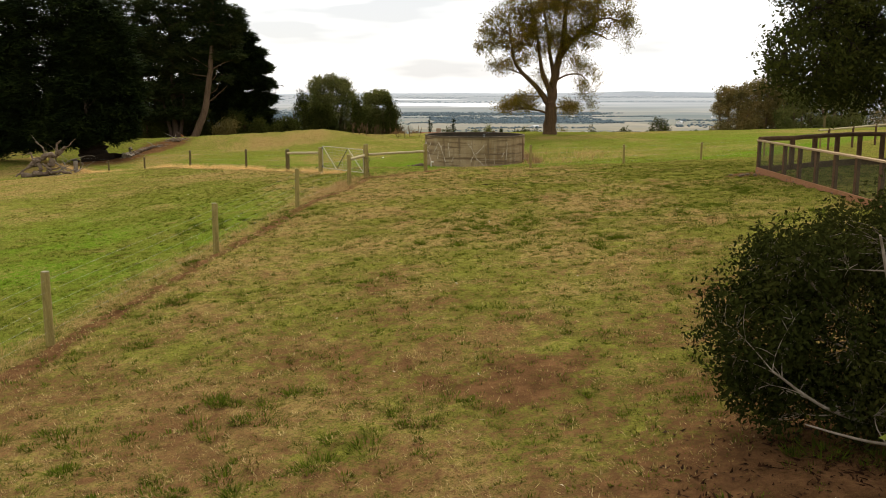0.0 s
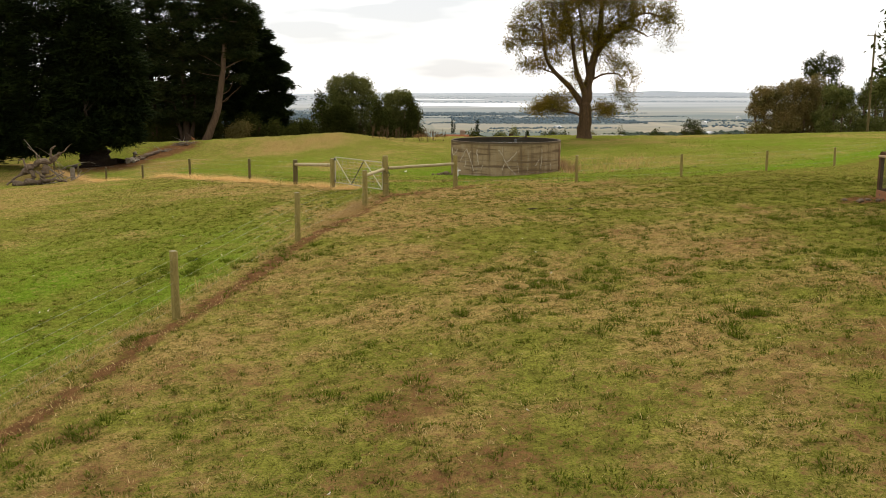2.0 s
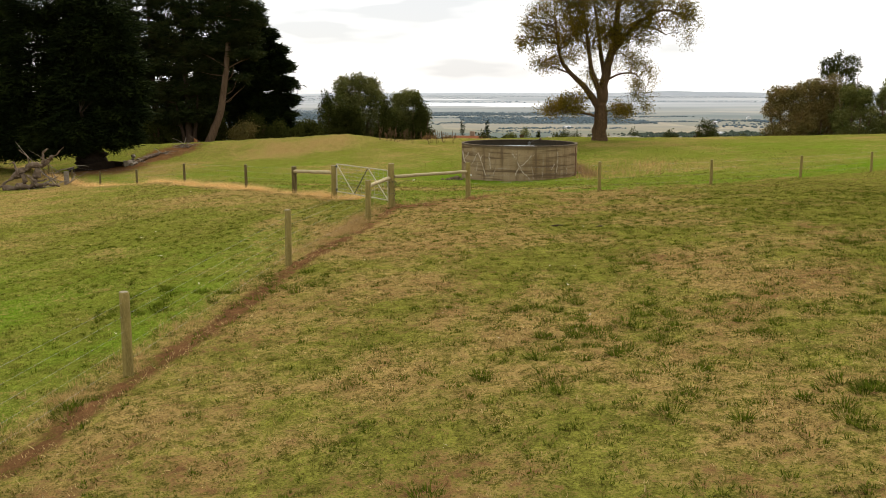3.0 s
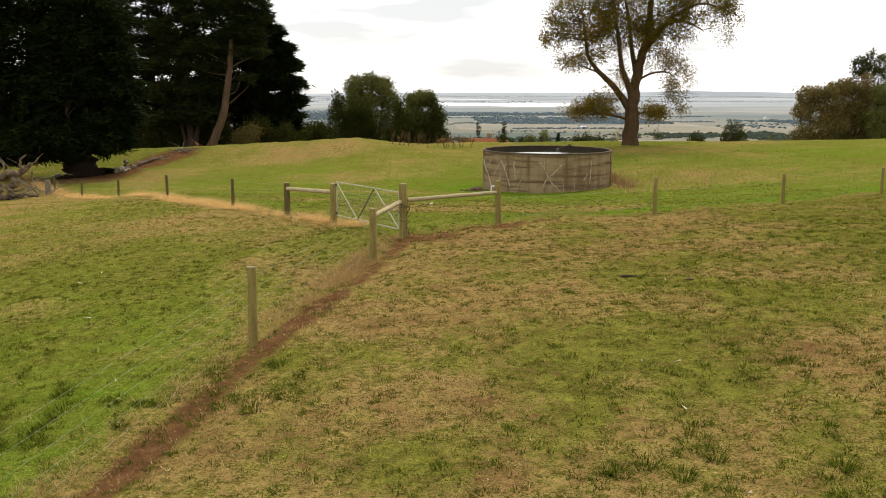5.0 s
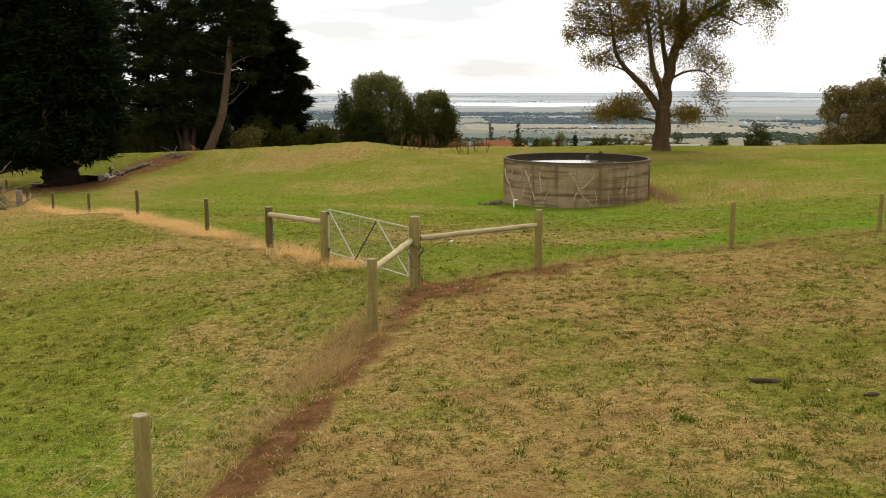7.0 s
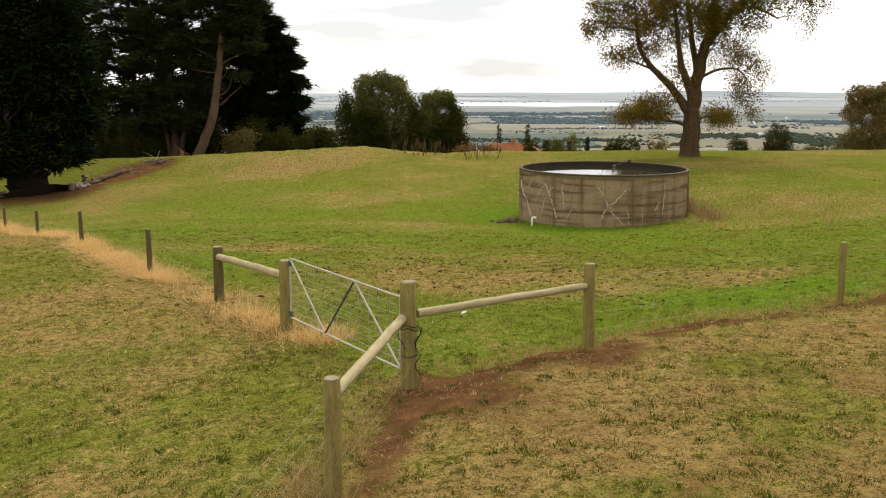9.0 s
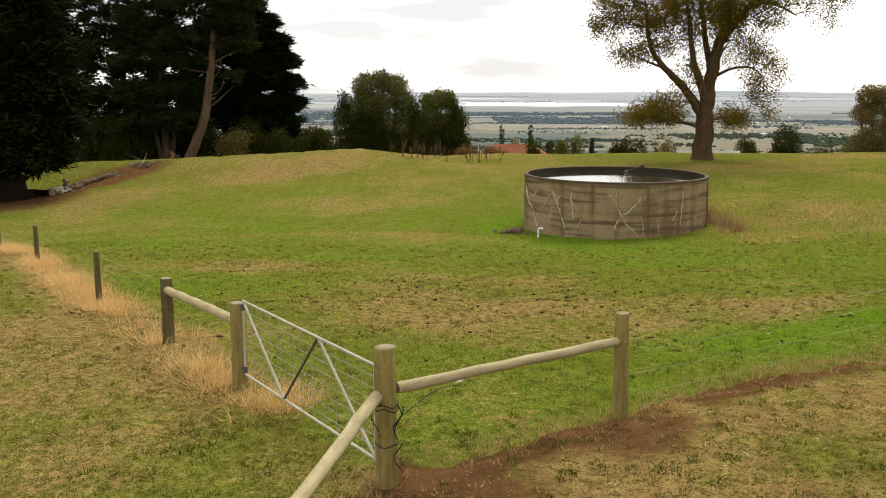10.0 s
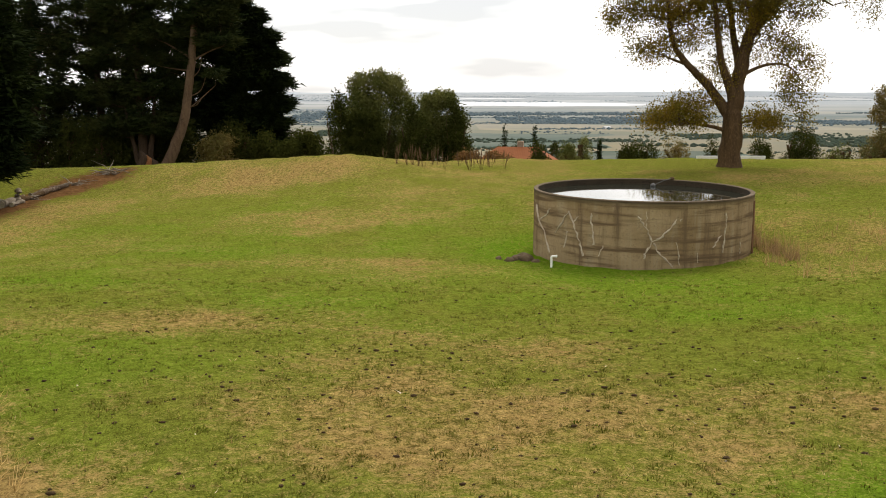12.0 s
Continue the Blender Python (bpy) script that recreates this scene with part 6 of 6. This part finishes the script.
dead_wood("dead_branches", -19.05, 89.24, 19, "broken dead branches at the log heap's end", 16, 1.7, 1.0, 0.06)
dead_wood("dead_branches", -21.85, 82.24, 10, "broken dead branches among cut logs", 9, 1.0, 0.4, 0.08)
dead_wood("dead_branches", -20.51, 87.56, 20, "broken dead branches on the log heap", 12, 1.5, 0.5, 0.06)
stump = thing("cut_stump", on(-22.7, 71.4), "short pale cut stump beside the fence", "stump")
part("stem", post_geo(0.8, 0.16, 5), M_DEADWOOD, stump)

# ---- rocks, dung, litter ----
M_ROCK = mottled("brown_rock", (0.12, 0.085, 0.05), (0.08, 0.055, 0.034), (0.17, 0.13, 0.085), 3.0, 14.0, 0.95, strength=0.8)
M_DUNG = mottled("dark_dung", (0.030, 0.020, 0.010), (0.045, 0.030, 0.015), (0.018, 0.012, 0.007), 8.0, 40.0, 0.9, strength=0.9)
M_CLOD = mottled("earth_clod", (0.060, 0.038, 0.018), (0.040, 0.025, 0.012), (0.10, 0.065, 0.03), 8.0, 40.0, 0.95)


def stone(name, x, y, sx, sy, sz, seed, label, mat, category):
    bm = bmesh.new()
    bmesh.ops.create_icosphere(bm, subdivisions=2, radius=1)
    for v in bm.verts:
        v.co *= 0.8 + 0.45 * noise.noise(v.co * 1.4 + Vector((seed * 3.1, 0, 0)))
        v.co = Vector((v.co.x * sx, v.co.y * sy, v.co.z * sz))
    me = bpy.data.meshes.new(name)
    bm.to_mesh(me)
    bm.free()
    me.materials.append(mat)
    me.shade_smooth()
    ob = new(name, me)
    ob.matrix_world = pose(x, y, height(x, y) + sz * 0.15, 0, 0, seed * 47)
    return tagged(ob, label, category)


for k, (x, y, s) in enumerate(((2.85, 64.3, 0.34), (2.55, 64.6, 0.26), (3.1, 63.95, 0.2), (2.3, 64.4, 0.2), (2.75, 64.9, 0.3), (2.0, 64.8, 0.16))):
    stone("rubble_rock", x, y, s, s * 0.8, s * 0.6, k + 1, "brown rubble rock at the tank's foot", M_ROCK, "rock")
stone("dung_pat", 3.67, 31.45, 0.26, 0.12, 0.03, 11, "dark dried dung pat on worn turf", M_DUNG, "dung")
stone("dung_pat", 4.5, 30.7, 0.12, 0.07, 0.02, 12, "small dark dung pat on worn turf", M_DUNG, "dung")
for k in range(7):
    r = random.Random(300 + k)
    stone("pen_rubble", 11.6 + r.uniform(-0.5, 0.35), 28.7 + r.uniform(-0.7, 0.5), r.uniform(0.08, 0.16), r.uniform(0.06, 0.12), 0.06, 20 + k, "brown clod beside the yard's board", M_ROCK, "rock")
rs = np.random.RandomState(97)
bm = bmesh.new()
bmesh.ops.create_icosphere(bm, subdivisions=1, radius=1.0)
bm.verts.index_update()
v0 = np.array([tuple(v.co) for v in bm.verts])
f0 = np.array([[v.index for v in f.verts] for f in bm.faces])
bm.free()
x, y = scatter(3200, -9, 12, 42, 62, 96, lambda x, y: in_view(x, y) * (0.10 + np.exp(-((x - 1) / 5) ** 2 - ((y - 48.5) / 5) ** 2)))
vs, fs, hz = [], [], land(x, y)
for k in range(len(x)):
    s = 0.009 + 0.024 * rs.rand() ** 3
    vs.append(v0 * (0.7 + 0.5 * rs.rand(len(v0), 1)) * np.array([s * (1 + rs.rand()), s, s * 0.7]) + np.array([x[k], y[k], hz[k] + 0.012]))
    fs.append(f0 + k * len(v0))
tagged(new("earth_clods", tri_mesh("earth_clods", M_CLOD, np.concatenate(vs), np.concatenate(fs))), "dark clods and dung scattered over the grazed field", "clods", kind="stuff")
x, y = scatter(420, -11, 12, 6, 50, 91, in_view)
M_FLECK = two_tone("pale_fallen_leaves", (0.45, 0.36, 0.22), (0.62, 0.56, 0.44))
tagged(new("fallen_leaves", blades("fallen_leaves", x, y, 1, 0.05, 0.045, 3.0, M_FLECK, 92)), "few pale fallen leaves scattered on the turf", "leaves", kind="stuff")
x, y = scatter(420, 9.4, 16, 59, 68, 93, lambda x, y: (np.hypot(x - 6.71, y - 65.86) > 3.7) * (0.25 + 0.75 * (np.hypot(x - 6.71, y - 65.86) < 5.2)) * (x > 9.6))
tagged(new("dead_tank_weeds", blades("dead_tank_weeds", x, y, 6, 0.42, 0.014, 0.5, M_STRAW, 94)), "dead brown weeds beside the tank", "weeds", kind="stuff")
x, y = scatter(520, 10.05, 11.0, 62.8, 67.6, 95, lambda x, y: (np.hypot(x - 6.71, y - 65.86) > 3.7) * (0.15 + 0.85 * smooth(10.9, 10.3, x)) * smooth(0.35, 0.6, fbm(x, y, 1.2, 83)))
M_WEED = two_tone("brown_weed_stalks", (0.17, 0.098, 0.044), (0.38, 0.250, 0.125))
tagged(new("brown_tank_weeds", blades("brown_tank_weeds", x, y, 8, 0.48, 0.014, 0.40, M_WEED, 96, 0.10)), "tall dead red-brown weeds against the tank", "weeds", kind="stuff")
# leaf flakes coloured dark to carry the shrub's shade on the soil
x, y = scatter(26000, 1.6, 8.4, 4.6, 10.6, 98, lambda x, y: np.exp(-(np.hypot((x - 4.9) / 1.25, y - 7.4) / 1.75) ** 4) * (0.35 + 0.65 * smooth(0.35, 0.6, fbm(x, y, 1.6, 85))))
M_SHADE_MULCH = two_tone("shade_leaf_mulch", (0.016, 0.008, 0.004), (0.060, 0.027, 0.013))
tagged(new("shrub_shade_mulch", blades("shrub_shade_mulch", x, y, 1, 0.050, 0.045, 2.6, M_SHADE_MULCH, 99)), "dark brown leaf mulch round the shrub, its shade painted in", "mulch", kind="stuff")
g = Geo()
zz = height(3.2, 6.9)
g.tube([(3.05, 7.15, zz + 0.03), (3.2, 7.1, zz + 0.045), (3.42, 7.12, zz + 0.035)], [0.008, 0.012, 0.008], 6)
tagged(part("dead_stick", g, M_DEADWOOD, None), "short bleached stick on bare soil", "stick")

# ---- round yard ----
M_BOARD = mottled("red_brown_board", (0.27, 0.125, 0.055), (0.20, 0.09, 0.04), (0.33, 0.17, 0.085), 2.0, 16.0, 0.85, stretch=(1, 8, 8))
M_PALEBOARD = mottled("sun_bleached_board", (0.34, 0.235, 0.13), (0.27, 0.18, 0.095), (0.42, 0.31, 0.185), 2.0, 16.0, 0.85, stretch=(1, 8, 8))
M_YARDPOST = mottled("brown_stained_post", (0.075, 0.041, 0.021), (0.105, 0.060, 0.031), (0.048, 0.027, 0.014), 4.0, 20.0, 0.85)
M_NET, nt, b = base_mat("dark_shade_net", 0.9, 0, 0.05)
b.inputs["Base Color"].default_value = (0.05, 0.055, 0.035, 1)
tr = nt.nodes.new("ShaderNodeBsdfTransparent")
mx = nt.nodes.new("ShaderNodeMixShader")
mx.inputs[0].default_value = 0.42
nt.links.new(tr.outputs[0], mx.inputs[1])
nt.links.new(b.outputs[0], mx.inputs[2])
nt.links.new(mx.outputs[0], nt.nodes["Material Output"].inputs["Surface"])
yard = thing("round_yard", (12.02, 29.2, height(12.02, 29.2)), "brown timber yard with netting, top rail and kickboard", "yard")
YZ = height(12.02, 29.2)


def yard_part(name, a, b, hgt, thick, mat, label=""):
    a, b = Vector(a) - Vector((12.02, 29.2, YZ)), Vector(b) - Vector((12.02, 29.2, YZ))
    d = b - a
    bm = bmesh.new()
    bmesh.ops.create_cube(bm, size=1)
    bmesh.ops.scale(bm, vec=(d.length, thick, hgt), verts=bm.verts)
    bmesh.ops.bevel(bm, geom=bm.edges[:], offset=min(thick, hgt) * 0.12, segments=1, affect="EDGES")
    bmesh.ops.transform(bm, matrix=Matrix.Translation((a + b) / 2) @ d.to_track_quat("X", "Z").to_matrix().to_4x4(), verts=bm.verts)
    me = bpy.data.meshes.new(name)
    bm.to_mesh(me)
    bm.free()
    me.materials.append(mat)
    return part(name, me, mat, yard, label)


def bolts(plank_part, p, q):
    """Two bolt heads on a kickboard."""
    for f in (0.08, 0.92):
        c = p.lerp(q, f) - Vector((12.02, 29.2, YZ)) + Vector((-0.03, 0, 0))
        g = Geo()
        g.tube([tuple(c), tuple(c + Vector((-0.012, 0, 0)))], 0.018, 8)
        part("bolt", g, M_DARKPIPE, plank_part, "dark bolt head")


A0, A1 = Vector((12.02, 29.2, 0.82)), Vector((10.33, 17.9, 0.96))
UP = 1.02
for k in range(3):
    p, q = A0.lerp(A1, k / 3 + (0.002 if k else 0)), A0.lerp(A1, (k + 1) / 3 - 0.002)
    board = yard_part("kickboard", p + Vector((-0.06, 0, 0.08)), q + Vector((-0.06, 0, 0.08)), 0.20, 0.045, M_BOARD, "red-brown kickboard")
    bolts(board, p + Vector((-0.06, 0, 0.08)), q + Vector((-0.06, 0, 0.08)))
    yard_part("top_board", p + Vector((-0.02, 0, UP)), q + Vector((-0.02, 0, UP)), 0.045, 0.15, M_PALEBOARD, "sun-bleached top board")
for k in range(9):
    p = A0.lerp(A1, k / 8)
    g = Geo()
    g.box((p.x - 12.02, p.y - 29.2, p.z - YZ + 0.42), (0.10, 0.10, 1.15), 9, 0, 0.012)
    part("post", g, M_YARDPOST, yard)
g = Geo()
pa, pb = A0 - Vector((12.02, 29.2, YZ)), A1 - Vector((12.02, 29.2, YZ))
g.add([tuple(pa + Vector((-0.03, 0, 0.15))), tuple(pb + Vector((-0.03, 0, 0.15))), tuple(pb + Vector((-0.03, 0, UP - 0.03))), tuple(pa + Vector((-0.03, 0, UP - 0.03)))], [(0, 1, 2, 3)])
part("netting", g, M_NET, yard, "dark see-through shade netting")
ARC = [(12.02, 29.2), (13.3, 29.68), (14.56, 30.76), (15.75, 31.59), (16.82, 32.1), (17.63, 32.08), (19.23, 32.38), (21.03, 32.18), (22.83, 31.28)]
for k in range(len(ARC) - 1):
    (ax, ay), (bx, by) = ARC[k], ARC[k + 1]
    za, zb = 0.86, 0.86
    g = Geo()
    g.tube([(ax - 12.02, ay - 29.2, za + UP - YZ), ((ax + bx) / 2 - 12.02, (ay + by) / 2 - 29.2, za + UP - YZ + 0.01), (bx - 12.02, by - 29.2, zb + UP - YZ)], 0.075, 10)
    part("round_rail", g, M_YARDPOST, yard, "dark stained round rail")
    yard_part("kickboard", (ax, ay, za + 0.06), (bx, by, zb + 0.06), 0.22, 0.05, M_YARDPOST)
    if k:
        g = Geo()
        g.tube([(ax - 12.02, ay - 29.2, za - YZ - 0.3), (ax - 12.02, ay - 29.2, za - YZ + UP)], 0.085, 10)
        part("post", g, M_YARDPOST, yard)
# pale rail of a farther yard
rx0, ry0 = 26.9, 56.0
RZ = height(rx0, ry0)
rails = thing("far_yard_rail", (rx0, ry0, RZ), "pale grey rail on dark posts beyond the yard", "fence")
for k in range(3):
    x0, x1, z0, z1 = 2.21 * k, 2.21 * (k + 1), 0.92 + 0.072 * k, 0.92 + 0.072 * (k + 1)
    g = Geo()
    g.tube([(x0, 1.3 * k, z0 - RZ), (x1, 1.3 * (k + 1), z1 - RZ)], 0.06, 8)
    part("rail", g, M_RAIL, rails)
    g = Geo()
    g.tube([(x0 + 0.9, 1.3 * k + 0.5, -0.5), (x0 + 0.9, 1.3 * k + 0.5, z0 - RZ + 0.1)], 0.07, 8)
    part("post", g, M_YARDPOST, rails)

# power pole beyond the gums
px, py = 71.9, 147.1
pole = thing("power_pole", (px, py, height(px, py)), "tall timber power pole with crossarm", "power pole")
ph = 11.7 - height(px, py)
g = Geo()
g.tube([(0, 0, -0.5), (0, 0, ph * 0.5), (0, 0, ph)], [0.2, 0.17, 0.14], 10)
part("shaft", g, M_POST_DARK, pole)
g = Geo()
g.box((0, -0.15, ph - 0.35), (2.6, 0.12, 0.14), 0, 0, 0.01)
arm = part("crossarm", g, M_POST_DARK, pole)
for k in (-1.1, -0.5, 0.5, 1.1):
    g = Geo()
    g.tube([(k, -0.15, ph - 0.28), (k, -0.15, ph - 0.1), (k, -0.15, ph + 0.05)], [0.03, 0.07, 0.05], 8)
    part("insulator", g, M_PVC, arm)

# split trunk with raw orange wood among the pines
M_RAWWOOD = mottled("raw_orange_wood", (0.22, 0.095, 0.036), (0.15, 0.06, 0.024), (0.30, 0.16, 0.075), 2.0, 10.0, 0.9, stretch=(3, 3, 0.6))
sx0, sy0 = -21.9, 104.5
split = thing("split_trunk", on(sx0, sy0), "broken pine trunk with raw orange split wood", "stump")
for k, (dx, h, r) in enumerate(((-0.4, 1.7, 0.34), (0.05, 1.35, 0.27), (0.45, 1.1, 0.30))):
    g = Geo()
    g.tube([(dx, 0, -0.3), (dx * 1.1, 0, h * 0.4), (dx * 0.9 + 0.16, 0.1, h * 0.75), (dx - 0.1, 0, h)], [r * 1.3, r * 0.9, r * 0.8, r * 0.12], 8)
    part("shard", g, M_RAWWOOD if k == 1 else M_BARK_MID, split)
